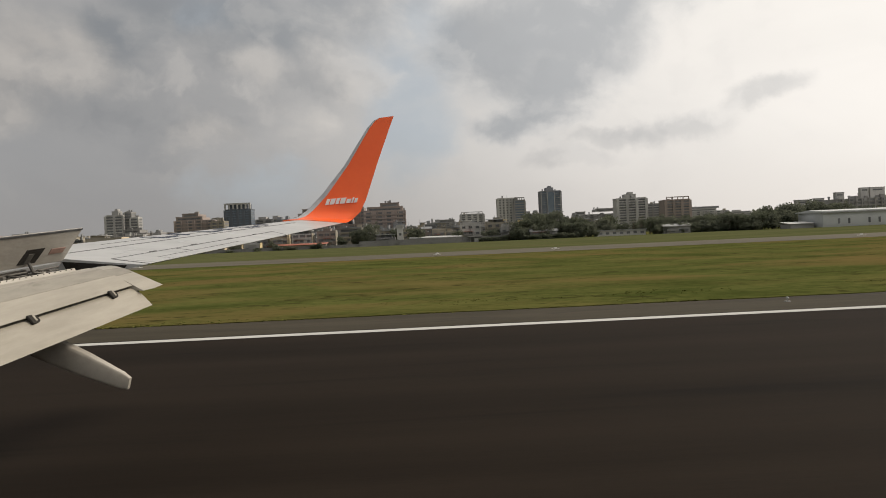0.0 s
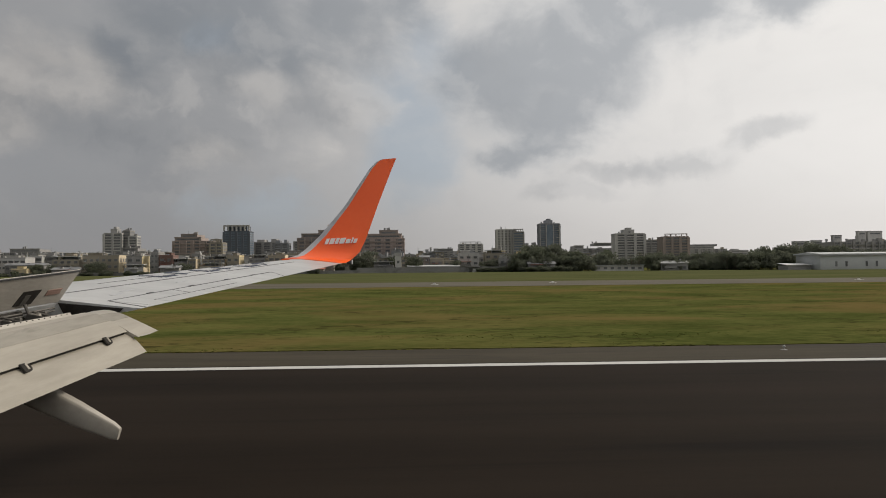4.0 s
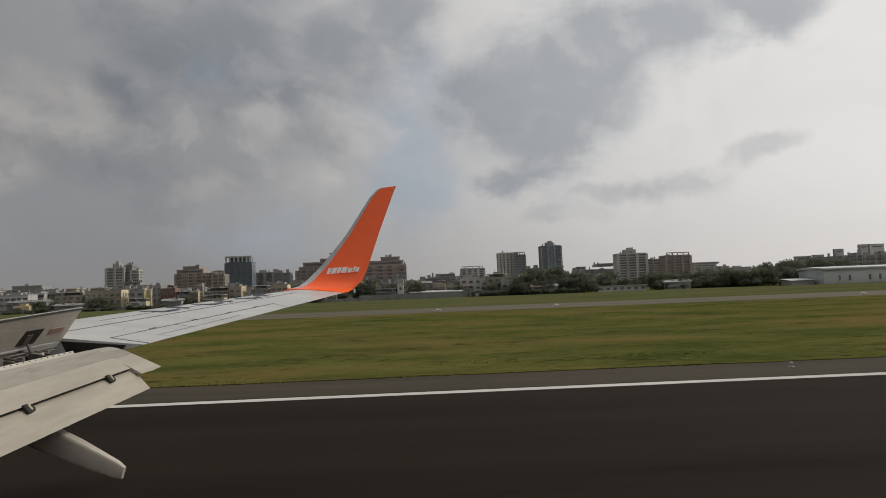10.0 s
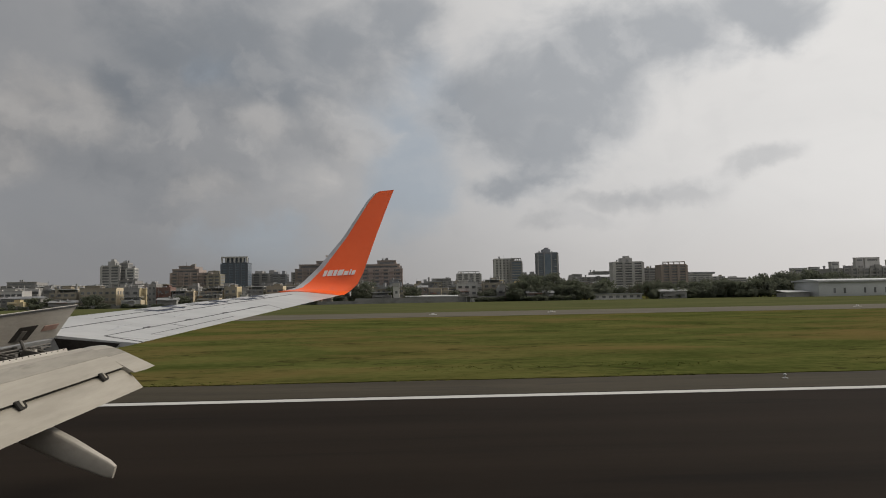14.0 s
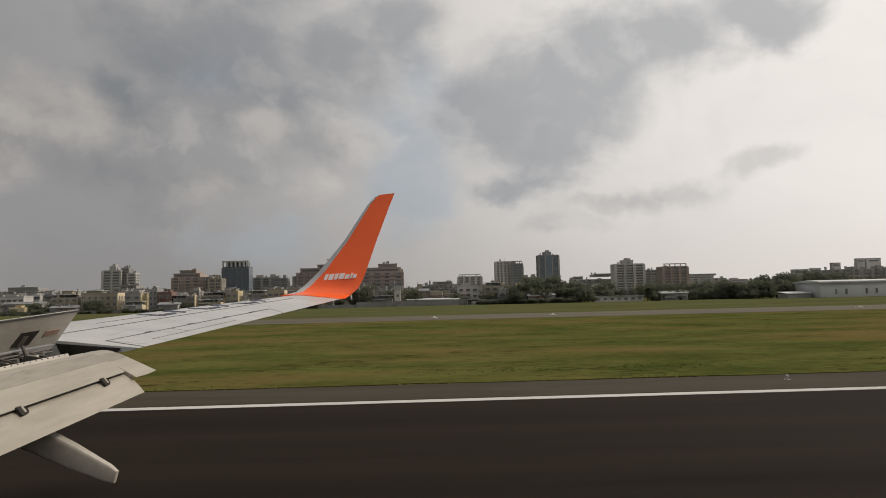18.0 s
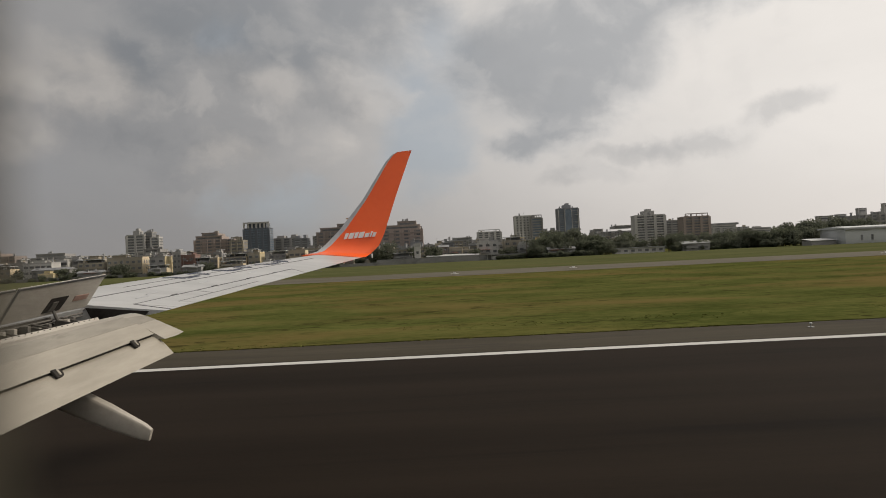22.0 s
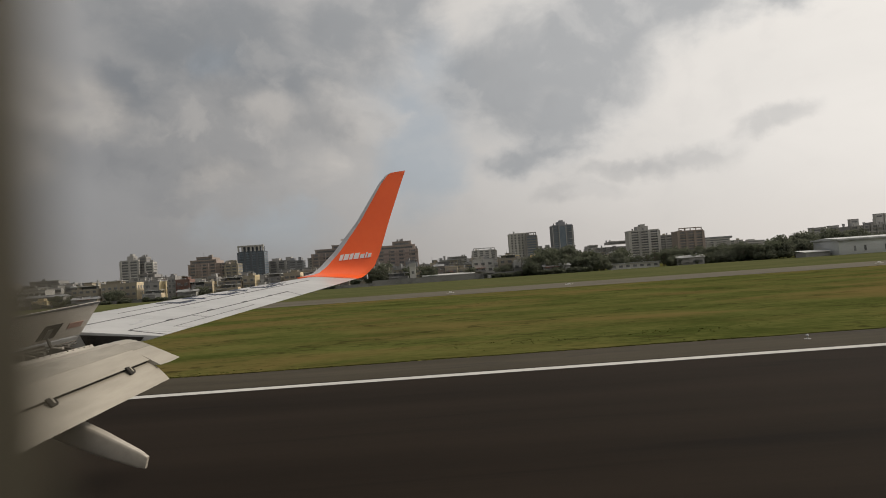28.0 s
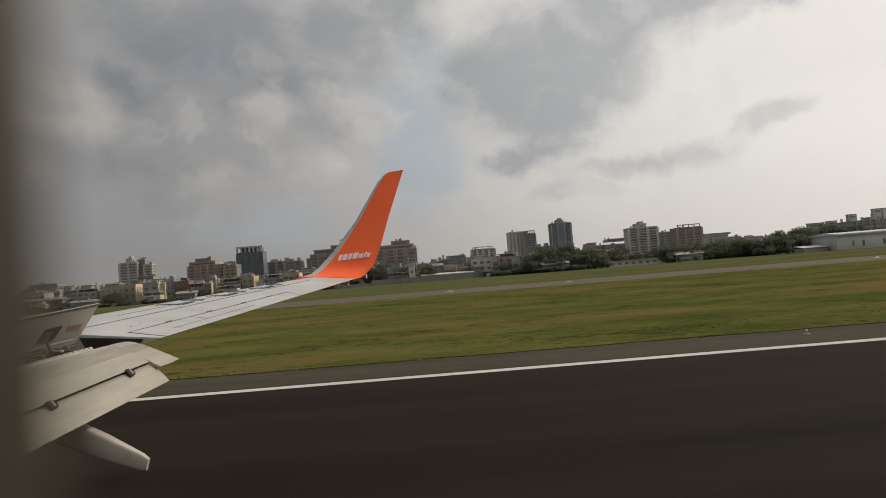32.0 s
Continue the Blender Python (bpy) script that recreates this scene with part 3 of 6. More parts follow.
def flap_skin(lead, trail, thick, u, lift):
    """A point on the upper skin of a flap section."""
    prof = [(0.12, 0.20), (0.28, 0.30), (0.5, 0.26), (0.75, 0.14), (1.0, 0.0)]
    for (u0, h0), (u1, h1) in zip(prof, prof[1:]):
        if u0 <= u <= u1:
            h = lerp(h0, h1, (u - u0) / (u1 - u0))
    n = Vector((lead.z - trail.z, 0, trail.x - lead.x)).normalized()
    return lead.lerp(trail, u) + n * (h * thick + lift)


def flap_strip(sections, lift):
    """A thin band on a flap's skin over sections of lead, trail, thickness and two chord fractions."""
    rows = []
    for lead, trail, thick, ua, ub in sections:
        us = [lerp(ua, ub, k / 4) for k in range(5)]
        rows.append([flap_skin(lead, trail, thick, u, lift) for u in us] + [flap_skin(lead, trail, thick, u, -0.004) for u in reversed(us)])
    return loft(rows)


# thin band over the skin, curvature shade and dirt painted together
part("worn_band", flap_strip([(main_le(y), main_te(y), 0.15, 0.22, 0.56) for y in (4.0, 6.0, 8.0, 9.0, 10.078)], 0.0025), PAINT_SHADE_DIRT, flap, "grey band of painted curvature shade and dirt")
part("worn_band", flap_strip([(*tip_rows[k], 0.12 - 0.03 * k, 0.20, 0.47 - 0.03 * k) for k in range(3)], 0.0025), PAINT_SHADE_DIRT, flap)
for y in (9.77, 8.70, 7.2, 5.8):
    c = main_te(y) + Vector((0.012, 0, -0.030))
    pocket_bm, hook_bm = bmesh.new(), bmesh.new()
    add_box(pocket_bm, (-0.055, -0.085, -0.03), (0.055, 0.070, 0.004), 0.012)
    add_box(hook_bm, (-0.040, -0.024, -0.01), (0.030, 0.012, 0.010), 0.006)
    for bm in (pocket_bm, hook_bm):
        bmesh.ops.rotate(bm, verts=bm.verts, cent=(0, 0, 0), matrix=Euler((0, radians(52), 0)).to_matrix())
        bmesh.ops.translate(bm, verts=bm.verts, vec=c)
    # the pocket stands proud; its depth is only painted shade
    pocket = part("roller_pocket", pocket_bm, RECESS_SHADE, aft, "roller pocket with its recess shade painted on")
    part("roller_carriage", hook_bm, PAINT_CREAM, pocket)

# flap track fairing under the flap
def squarish(v):
    return math.copysign(abs(v) ** 0.34, v)


bm_rows = []
for f_, wide, tall in ((0.0, 0.08, 0.10), (0.25, 0.090, 0.128), (0.5, 0.088, 0.136), (0.75, 0.068, 0.122), (0.96, 0.042, 0.085), (1.0, 0.030, 0.062)):
    c = Vector((-5.1, 9.10, 3.02)).lerp(Vector((-3.30, 9.20, 2.07)), f_)
    bm_rows.append([c + Vector((0.27 * squarish(math.sin(a)) * tall, squarish(math.cos(a)) * wide, squarish(math.sin(a)) * tall)) for a in [k * math.tau / 20 for k in range(20)]])
part("flap_track_fairing", loft(bm_rows), FAIRING, airliner, "grey canoe-shaped flap track fairing", True, 22)

# spoilers raised over the cove, seen from behind
for y0, y1 in ((9.72, 10.93), (8.1, 9.69), (6.4, 8.07)):
    rows = []
    for y in (y0, y1):
        hinge = Vector((cove_x(y), y, cove_z(y) + 0.012))
        topp = hinge + Vector((0.315, -0.05, 0.425))
        n = Vector((-0.8, 0, 0.6)) * 0.035
        rows.append([hinge, topp, topp + n * 0.35, hinge + n])
    spoiler = part("spoiler", loft(rows), PAINT_SPOILER, airliner, "raised grey spoiler panel with an actuator cutout", False)

    def on_spoiler(f_, g, lift):
        y = lerp(y0, y1, f_)
        return Vector((cove_x(y) + 0.315 * g, y - 0.05 * g, cove_z(y) + 0.012 + 0.425 * g)) + Vector((0.8, 0, -0.6)) * lift

    def patch(fa, fb, ga, gb, lift=0.006, skew=0.0):
        corner = [on_spoiler(fa, ga, lift), on_spoiler(fb, ga, lift), on_spoiler(fb + skew, gb, lift), on_spoiler(fa + skew, gb, lift)]
        back = [on_spoiler(fa, ga, -0.004), on_spoiler(fb, ga, -0.004), on_spoiler(fb + skew, gb, -0.004), on_spoiler(fa + skew, gb, -0.004)]
        return loft([corner, back])
    part("edge_band", patch(0.0, 1.0, 0.95, 1.0, 0.008), SEAM, spoiler, "dark rubber edge band")
    # flat dark patch, the cutout's inner shade is in its colour
    cut = part("actuator_cutout", patch(0.44, 0.64, 0.10, 0.52, 0.007, 0.02), RECESS_SHADE, spoiler, "rectangular actuator cutout, its shaded depth painted dark")
    part("actuator_bracket", patch(0.50, 0.56, 0.12, 0.40, 0.016), DARK_METAL, cut)
    part("placard", patch(0.75, 0.92, 0.30, 0.46, 0.007), RUST_RED, spoiler, "faded red placard stripe")
    part("end_seam", patch(0.0, 0.02, 0.0, 1.0, 0.007), SEAM, spoiler)
    part("actuator_rod", rod(on_spoiler(0.54, 0.16, 0.03), (cove_x(lerp(y0, y1, 0.56)) + 0.16, lerp(y0, y1, 0.56), cove_z(y0) - 0.14), 0.02), DARK_METAL, spoiler)

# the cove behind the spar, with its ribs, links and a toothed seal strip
part("cove_panel", loft([[(cove_x(y) - 0.02, y, cove_z(y) - 0.01), (cove_x(y) + 0.05, y, cove_z(y) - 0.16), (main_le(y).x + 0.05, y, main_le(y).z - 0.18), (main_le(y).x, y, main_le(y).z - 0.24), (cove_x(y) - 0.02, y, cove_z(y) - 0.30)] for y in (4.0, 7.0, 9.0, 10.2, 10.42)]), RECESS_SHADE, airliner, "hollow cove in front of the flap, painted in its shade")
part("cove_end_plate", loft([[(cove_x(10.93), 10.93, cove_z(10.93)), (te_x(10.9) - 0.22, 10.9, te_z(10.9) + 0.006), (te_x(10.9) - 0.30, 10.9, te_z(10.9) - 0.08), (cove_x(10.93) + 0.1, 10.93, cove_z(10.93) - 0.2)], [(cove_x(10.93), 10.905, cove_z(10.93)), (te_x(10.9) - 0.22, 10.875, te_z(10.9) + 0.006), (te_x(10.9) - 0.30, 10.875, te_z(10.9) - 0.08), (cove_x(10.93) + 0.1, 10.905, cove_z(10.93) - 0.2)]]), RECESS_SHADE, airliner)
seal = part("seal_strip", loft([[main_le(y) + Vector((-0.085, 0, -0.015)), main_le(y) + Vector((-0.072, 0, 0.022)), main_le(y) + Vector((-0.060, 0, 0.022)), main_le(y) + Vector((-0.040, 0, -0.015))] for y in (4.0, 7.0, 9.95)]), FAIRING, airliner, "pale drilled seal strip along the flap's nose")
for k in range(20):
    y = 9.9 - 0.07 * k
    c = main_le(y) + Vector((-0.062, 0, 0.010))
    part("drilled_hole", rod(c, c + Vector((0.016, -0.003, 0.005)), 0.0055, 8), RECESS_SHADE, seal)
for k, y in enumerate((10.35, 9.95, 9.55, 9.1, 8.7)):
    base_pt = Vector((cove_x(y) + 0.08, y, cove_z(y) - 0.15))
    part("cove_rib", loft([[base_pt + Vector((0, s, 0)), base_pt + Vector((0.42, s, -0.05)), base_pt + Vector((0.40, s, 0.03)), base_pt + Vector((0.05, s, 0.10))] for s in (-0.012, 0.012)]), DARK_METAL, airliner)
    part("control_link", rod(base_pt + Vector((0.06, 0.08, 0.12)), base_pt + Vector((0.40, 0.16 - 0.05 * k, 0.02)), 0.014), DARK_METAL, airliner)

rng = random.Random(3)
for k in range(14):
    y = 10.55 - 0.16 * k
    a = Vector((cove_x(y) + 0.10, y, cove_z(y) - 0.10))
    part("bracket", add_box(bmesh.new(), a + Vector((0, -0.03, -0.03)), a + Vector((rng.uniform(0.06, 0.16), 0.03, rng.uniform(0.02, 0.07))), 0.008), rng.choice([FAIRING, DARK_METAL, PAINT_SPOILER]), airliner)
for dz, r in ((-0.05, 0.012), (-0.085, 0.009)):
    part("hydraulic_line", rod((cove_x(10.8) + 0.06, 10.8, cove_z(10.8) + dz), (cove_x(7.0) + 0.06, 7.0, cove_z(7.0) + dz), r, 6), DARK_METAL, airliner)
part("torque_tube", rod((cove_x(10.4) + 0.26, 10.4, cove_z(10.4) - 0.14), (cove_x(7.0) + 0.26, 7.0, cove_z(7.0) - 0.14), 0.03, 8), DARK_METAL, airliner)

# fuselage shell round the camera, with the window that it looks through
fus_z, fus_r = 3.30, 1.88


def shell(x0, x1, a0, a1, inner=1.82, outer=1.88, n=40):
    """Part of a thick tube along x, between two angles."""
    rows = []
    for k in range(n + 1):
        a = lerp(a0, a1, k / n)
        c, d = math.cos(a), math.sin(a)
        rows.append([(x0, outer * c, fus_z + outer * d), (x1, outer * c, fus_z + outer * d), (x1, inner * c, fus_z + inner * d), (x0, inner * c, fus_z + inner * d)])
    return loft(rows)


for name, x0, x1, a0, a1 in (("fuselage_forward", -19.0, -0.30, 0.0, math.tau), ("fuselage_window_bay", -0.30, 0.36, 0.62, math.tau - 0.15), ("fuselage_aft", 0.36, 14.0, 0.0, math.tau)):
    part(name, shell(x0, x1, a0, a1), BODY, airliner)
for name, x in (("nose_bulkhead", -19.0), ("tail_bulkhead", 14.0)):
    part(name, rod((x - 0.05, 0, fus_z), (x + 0.05, 0, fus_z), fus_r, 40), BODY, airliner)


def window_panel():
    """A slab with a rounded opening."""
    x0, x1, z0, z1, r = -0.0333, 0.20, 3.24, 4.16, 0.05
    inner_pts, outer_pts = [], []
    for cx, cz, a0 in ((x1 - r, z1 - r, 0), (x0 + r, z1 - r, 90), (x0 + r, z0 + r, 180), (x1 - r, z0 + r, 270)):
        for k in range(7):
            a = radians(a0 + 15 * k)
            inner_pts.append((cx + r * math.cos(a), cz + r * math.sin(a)))
            corner_x, corner_z = (0.42 if cx > 0.04 else -0.36), (4.56 if cz > 3.7 else 2.90)
            outer_pts.append((corner_x, corner_z))
    bm = bmesh.new()
    n = len(inner_pts)
    ya, yb = 1.612, 1.632
    ia = [bm.verts.new((x - 0.004 * (1 if x < 0.04 else -1), ya, z)) for x, z in inner_pts]
    ib = [bm.verts.new((x, yb, z)) for x, z in inner_pts]
    corners = {}
    for p in outer_pts:
        for y in (ya, yb):
            corners.setdefault((p, y), bm.verts.new((p[0], y, p[1])))
    for k in range(n):
        j = (k + 1) % n
        bm.faces.new((ia[k], ia[j], ib[j], ib[k]))
        for y, ring in ((ya, ia), (yb, ib)):
            a, b = corners[(outer_pts[k], y)], corners[(outer_pts[j], y)]
            bm.faces.new((ring[k], ring[j], b) if a is b else (ring[k], ring[j], b, a))
    return bm


part("window_surround", window_panel(), CABIN, airliner, "cabin window surround, beige plastic painted in cabin shade")
# main gear, so that the aircraft stands on the runway
for s in (-1, 1):
    gear = part("landing_gear", rod((-9.0, 2.86 * s, 0.6), (-9.0, 2.86 * s, 2.9), 0.11, 12), STEEL, airliner)
    for w in (-0.4, 0.4):
        part("wheel", rod((-9.0, 2.86 * s + w - 0.17, 0.585), (-9.0, 2.86 * s + w + 0.17, 0.585), 0.565, 28), RUBBER, gear)


# ---- far side of the field ----
def wall_paint(name, rgb, vary=0.18):
    lo = tuple(c * 0.78 for c in rgb)
    return material(name, lo, rgb, 0.85, 0, 0.05, 0.6, 0.0, (1, 1, 0.25), "World", per_object=vary)


CREAM_WALL = wall_paint("cream_render", (0.335, 0.302, 0.242))
WHITE_WALL = wall_paint("white_tile_wall", (0.45, 0.44, 0.42))
GREY_WALL = wall_paint("grey_cement_wall", (0.305, 0.296, 0.284))
BROWN_WALL = wall_paint("brown_tile_wall", (0.335, 0.280, 0.250))
DARK_WALL = wall_paint("dark_tile_wall", (0.25, 0.255, 0.27))
YELLOW_WALL = wall_paint("yellow_render", (0.64, 0.53, 0.32))
# sunlight on the end walls is put into this lighter, warmer colour
SUN_TONED_GABLE = wall_paint("sun_toned_gable_render", (0.72, 0.60, 0.42), 0.1)
BRICK_WALL = wall_paint("dark_red_brick", (0.20, 0.122, 0.10), 0.1)
NAVY_WALL = wall_paint("navy_tile_wall", (0.125, 0.14, 0.165), 0.05)
BLUE_GLASS = material("blue_curtain_wall", (0.12, 0.155, 0.195), (0.18, 0.22, 0.26), 0.25, 0, 0.1, 1, 0.0, coords="World")
PANE = material("window_glass_dark", (0.105, 0.107, 0.11), (0.175, 0.177, 0.18), 0.3, 0, 0.2, 1, 0.0, coords="World", per_object=0.3)
ROOF_GREY = material("roof_sheet_grey", (0.20, 0.205, 0.21), (0.34, 0.34, 0.335), 0.6, 0.1, 0.1, 2, 0.0, coords="World", per_object=0.3)
ROOF_WHITE = material("roof_sheet_white", (0.48, 0.48, 0.47), (0.62, 0.62, 0.60), 0.55, 0.1, 0.1, 2, 0.0, coords="World", per_object=0.1)
ROOF_RED = material("roof_sheet_red", (0.30, 0.10, 0.065), (0.40, 0.15, 0.10), 0.7, 0, 0.1, 2, 0.0, coords="World")
CONCRETE = material("boundary_concrete", (0.16, 0.158, 0.15), (0.25, 0.245, 0.235), 0.9, 0, 0.05, 1, 0.0, coords="World", spots=(0.12, 0.12, 0.115), spot_scale=0.1)
HANGAR_WHITE = material("hangar_sheet_white", (0.46, 0.47, 0.47), (0.56, 0.57, 0.565), 0.6, 0, 0.1, 2, 0.0, coords="World")
HANGAR_BLUE = material("hangar_door_blue", (0.07, 0.10, 0.12), (0.10, 0.14, 0.165), 0.6, 0, 0.2, 2, 0.0, coords="World")
BARK = material("bark", (0.07, 0.055, 0.04), (0.13, 0.10, 0.075), 0.9, 0, 1, 8, 0.2)
LEAF = bpy.data.materials.new("hazed_tree_leaves")
LEAF.use_nodes = True
LEAF.node_tree.nodes.clear()
L_ = Tree(LEAF.node_tree)
leaf_where = L_.node("ShaderNodeNewGeometry").outputs["Position"]
# paler and greyer than real foliage, distance haze is put into the colour
leaf_tone = L_.mix(L_.ramp(L_.noise(leaf_where, 0.35, 4.0), 0.38, 0.64), (0.105, 0.118, 0.082), (0.175, 0.188, 0.130))
leaf_tone = L_.mix(L_.math("MULTIPLY", L_.node("ShaderNodeObjectInfo").outputs["Random"], 0.5), leaf_tone, (0.165, 0.172, 0.142))
leaf_mix = L_.node("ShaderNodeMixShader", i0=0.5)
L_.nt.links.new(L_.node("ShaderNodeBsdfDiffuse", Color=leaf_tone).outputs[0], leaf_mix.inputs[1])
L_.nt.links.new(L_.node("ShaderNodeBsdfTranslucent", Color=leaf_tone).outputs[0], leaf_mix.inputs[2])
L_.nt.links.new(leaf_mix.outputs[0], L_.node("ShaderNodeOutputMaterial").inputs[0])
STEEL_GREY = material("painted_steel", (0.22, 0.22, 0.22), (0.34, 0.34, 0.33), 0.6, 0.2, 1, 8, 0.0)
RED_STEEL = material("crane_paint", (0.33, 0.20, 0.12), (0.42, 0.27, 0.16), 0.6, 0.1, 1, 8, 0.0)
PALE_PLATE = material("pale_plate", (0.5, 0.49, 0.45), (0.66, 0.65, 0.6), 0.7, 0, 2, 20, 0.0)
LAMP_GLASS = material("lamp_glass", (0.35, 0.36, 0.34), (0.45, 0.45, 0.43), 0.25, 0, 4, 20, 0.0)


def sub_block(name, mat, parent, lo, hi):
    """A block under another block, given in the thing's axes."""
    a, k = parent.location, parent.scale
    return block(name, mat, parent, [(lo[i] - a[i]) / k[i] for i in range(3)], [(hi[i] - a[i]) / k[i] for i in range(3)])


def house(x, y, w, d, storeys, wall_m, roof_m, rng, label):
    """A low street house: walls, floor bands, parapet, roof shed, windows, balcony, tank."""
    h = 3.1 * storeys + 0.4
    t = thing("house", label, "house", (x, y, 0), "houses beyond the boundary wall")
    block("wall", wall_m, t, (-w / 2, 0, 0), (w / 2, d, h))
    style = rng.random()
    if style < 0.55:
        block("parapet", wall_m, t, (-w / 2 - 0.1, -0.15, h), (w / 2 + 0.1, 0.15, h + 0.9))
        sx = rng.uniform(-w / 2, w / 2 - w * 0.5)
        block("roof_room", rng.choice([wall_m, GREY_WALL, WHITE_WALL]), t, (sx, 1.5, h), (sx + w * rng.uniform(0.3, 0.5), d - 1, h + 2.7))
        block("shed_roof", roof_m, t, (sx - 0.4, 0.8, h + 2.7), (sx + w * 0.55, d - 0.5, h + 2.95))
    else:
        bm = loft([[(-w / 2 - 0.4, yy, h), (-w / 2 - 0.4, yy, h + 0.15), (0, yy, h + 1.3), (w / 2 + 0.4, yy, h + 0.15), (w / 2 + 0.4, yy, h)] for yy in (-0.6, d + 0.3)])
        part("pitched_roof", bm, roof_m, t, "", False)
    for s in range(storeys):
        zb = 3.1 * s + 1.0
        if rng.random() < 0.38:
            balcony = block("balcony", wall_m, t, (-w / 2 + 0.3, -1.1, zb - 0.9), (w / 2 - 0.3, 0, zb - 0.05))
            sub_block("handrail", GREY_WALL, balcony, (-w / 2 + 0.25, -1.2, zb - 0.05), (w / 2 - 0.25, -1.0, zb + 0.08))
            # dark band across the front paints the shade behind the balcony
            block("balcony_door", PANE, t, (-w / 2 + 0.5, -0.03, zb), (w / 2 - 0.5, 0.1, zb + 1.7))
            if rng.random() < 0.6:
                block("awning", roof_m, t, (-w / 2 + 0.2, -1.4, zb + 1.75), (w / 2 - 0.2, 0, zb + 1.9))
        else:
            n = max(2, int(w / 3.2))
            for k in range(n):
                xa = -w / 2 + (k + 0.5) * w / n - 0.75
                wd = rng.choice([1.4, 1.9])
                win = block("window", PANE, t, (xa, -0.06, zb), (xa + wd, 0.1, zb + 1.35))
                sub_block("window_sill", WHITE_WALL, win, (xa - 0.15, -0.2, zb - 0.16), (xa + wd + 0.15, 0, zb - 0.02))
    roof_clutter(t, -w / 2 + 0.8, w / 2 - 0.8, 0.8, d - 2.5, h, random.Random(int(x * 3 + y)), 3)
    if rng.random() < 0.4:
        tx = rng.uniform(-w / 3, w / 3)
        part("water_tank", rod((tx, d * 0.6, h + 0.2), (tx, d * 0.6, h + 4.2), 0.9, 10), STEEL_GREY, t, "steel roof water tank")
    return t


def roof_clutter(t, xa, xb, ya, yb, z, r, count):
    """Stair heads, lockers, tanks and masts standing on a roof."""
    for k in range(count):
        cx, cy = r.uniform(xa, xb), r.uniform(ya, yb)
        kind = r.random()
        if kind < 0.45:
            wd, tall = r.uniform(2.0, 4.5), r.uniform(1.8, 3.2)
            block("stair_head", r.choice([GREY_WALL, CREAM_WALL, WHITE_WALL]), t, (cx - wd / 2, cy, z), (cx + wd / 2, cy + 2.2, z + tall))
        elif kind < 0.75:
            block("tank_stand", DARK_WALL, t, (cx - 0.6, cy, z), (cx + 0.6, cy + 1.2, z + 1.3))
            block("water_tank", STEEL_GREY, t, (cx - 0.8, cy - 0.2, z + 1.3), (cx + 0.8, cy + 1.4, z + 3.0))
        else:
            block("antenna", STEEL_GREY, t, (cx - 0.09, cy, z), (cx + 0.09, cy + 0.18, z + r.uniform(3.0, 5.5)))


def tower(x, y, w, d, storeys, wall_m, band_m, label, crown=0, bays=3, glass_strip=False, step=0.0, name="apartment_tower"):
    """A tall block: core, floor bands, balcony piers, a stepped roof and plant rooms."""
    sh = 3.2
    h = sh * storeys
    t = thing(name, label, "tower block", (x, y, 0), "tower blocks in the distance")
    block("wall", wall_m, t, (-w / 2, 0, 0), (w / 2, d, h))
    for s in range(1, storeys):
        lim = w / 2 * (1 - step * max(0, s - storeys * 0.7) / storeys)
        block("window_band", band_m, t, (-lim + 0.6, -0.12, s * sh + 0.9), (lim - 0.6, 0.2, s * sh + 2.5))
        block("floor_band", wall_m, t, (-w / 2 - 0.1, -0.7, s * sh - 0.25), (w / 2 + 0.1, 0, s * sh + 0.7))
        block("side_band", band_m, t, (w / 2 - 0.2, 1.0, s * sh + 0.9), (w / 2 + 0.12, d - 1.0, s * sh + 2.5))
    for k in range(bays + 1):
        px = -w / 2 + k * w / bays
        pw = w * 0.035 + 0.5
        block("pier", wall_m, t, (px - pw, -0.9, 0), (px + pw, 0.1, h))
    if glass_strip:
        block("glass_strip", BLUE_GLASS, t, (-w * 0.16, -1.1, 2), (w * 0.16, 0.1, h - 2), "tall blue glass strip")
    block("parapet", wall_m, t, (-w / 2 - 0.2, -0.4, h), (w / 2 + 0.2, d, h + 1.2))
    if crown == 1:
        block("plant_room", wall_m, t, (-w * 0.2, d * 0.2, h + 1.2), (w * 0.18, d * 0.8, h + 6.0))
        block("plant_room", wall_m, t, (-w * 0.07, d * 0.3, h + 6.0), (w * 0.1, d * 0.7, h + 8.5))
    elif crown == 2:
        for k in range(7):
            px = -w / 2 + k * w / 6
            block("crown_post", WHITE_WALL, t, (px - 1.0, 0, h + 1.2), (px + 1.0, 1.6, h + 7))
        block("crown_beam", WHITE_WALL, t, (-w / 2 - 1.0, -0.1, h + 7), (w / 2 + 1.0, 2.2, h + 9))
        block("plant_room", wall_m, t, (-w * 0.4, 3, h + 1.2), (w * 0.4, d - 2, h + 8))
    elif crown == 3:
        block("plant_room", wall_m, t, (-w * 0.42, d * 0.2, h + 1.2), (-w * 0.12, d * 0.8, h + 4.6))
        block("plant_room", wall_m, t, (w * 0.15, d * 0.2, h + 1.2), (w * 0.36, d * 0.8, h + 5.4))
    roof_clutter(t, -w / 2 + 1, w / 2 - 1, 2.5, d - 2.5, h + 1.2, random.Random(int(x * 7 + y)), 3)
    if crown == 4:
        block("crown_beam", wall_m, t, (-w * 0.46, 0, h + 3.4), (w * 0.46, 1.2, h + 4.4))
        for k in range(5):
            px = -w * 0.45 + k * w * 0.225
            block("crown_post", wall_m, t, (px - 0.4, 0, h + 1.2), (px + 0.4, 1.2, h + 3.4))
    return t


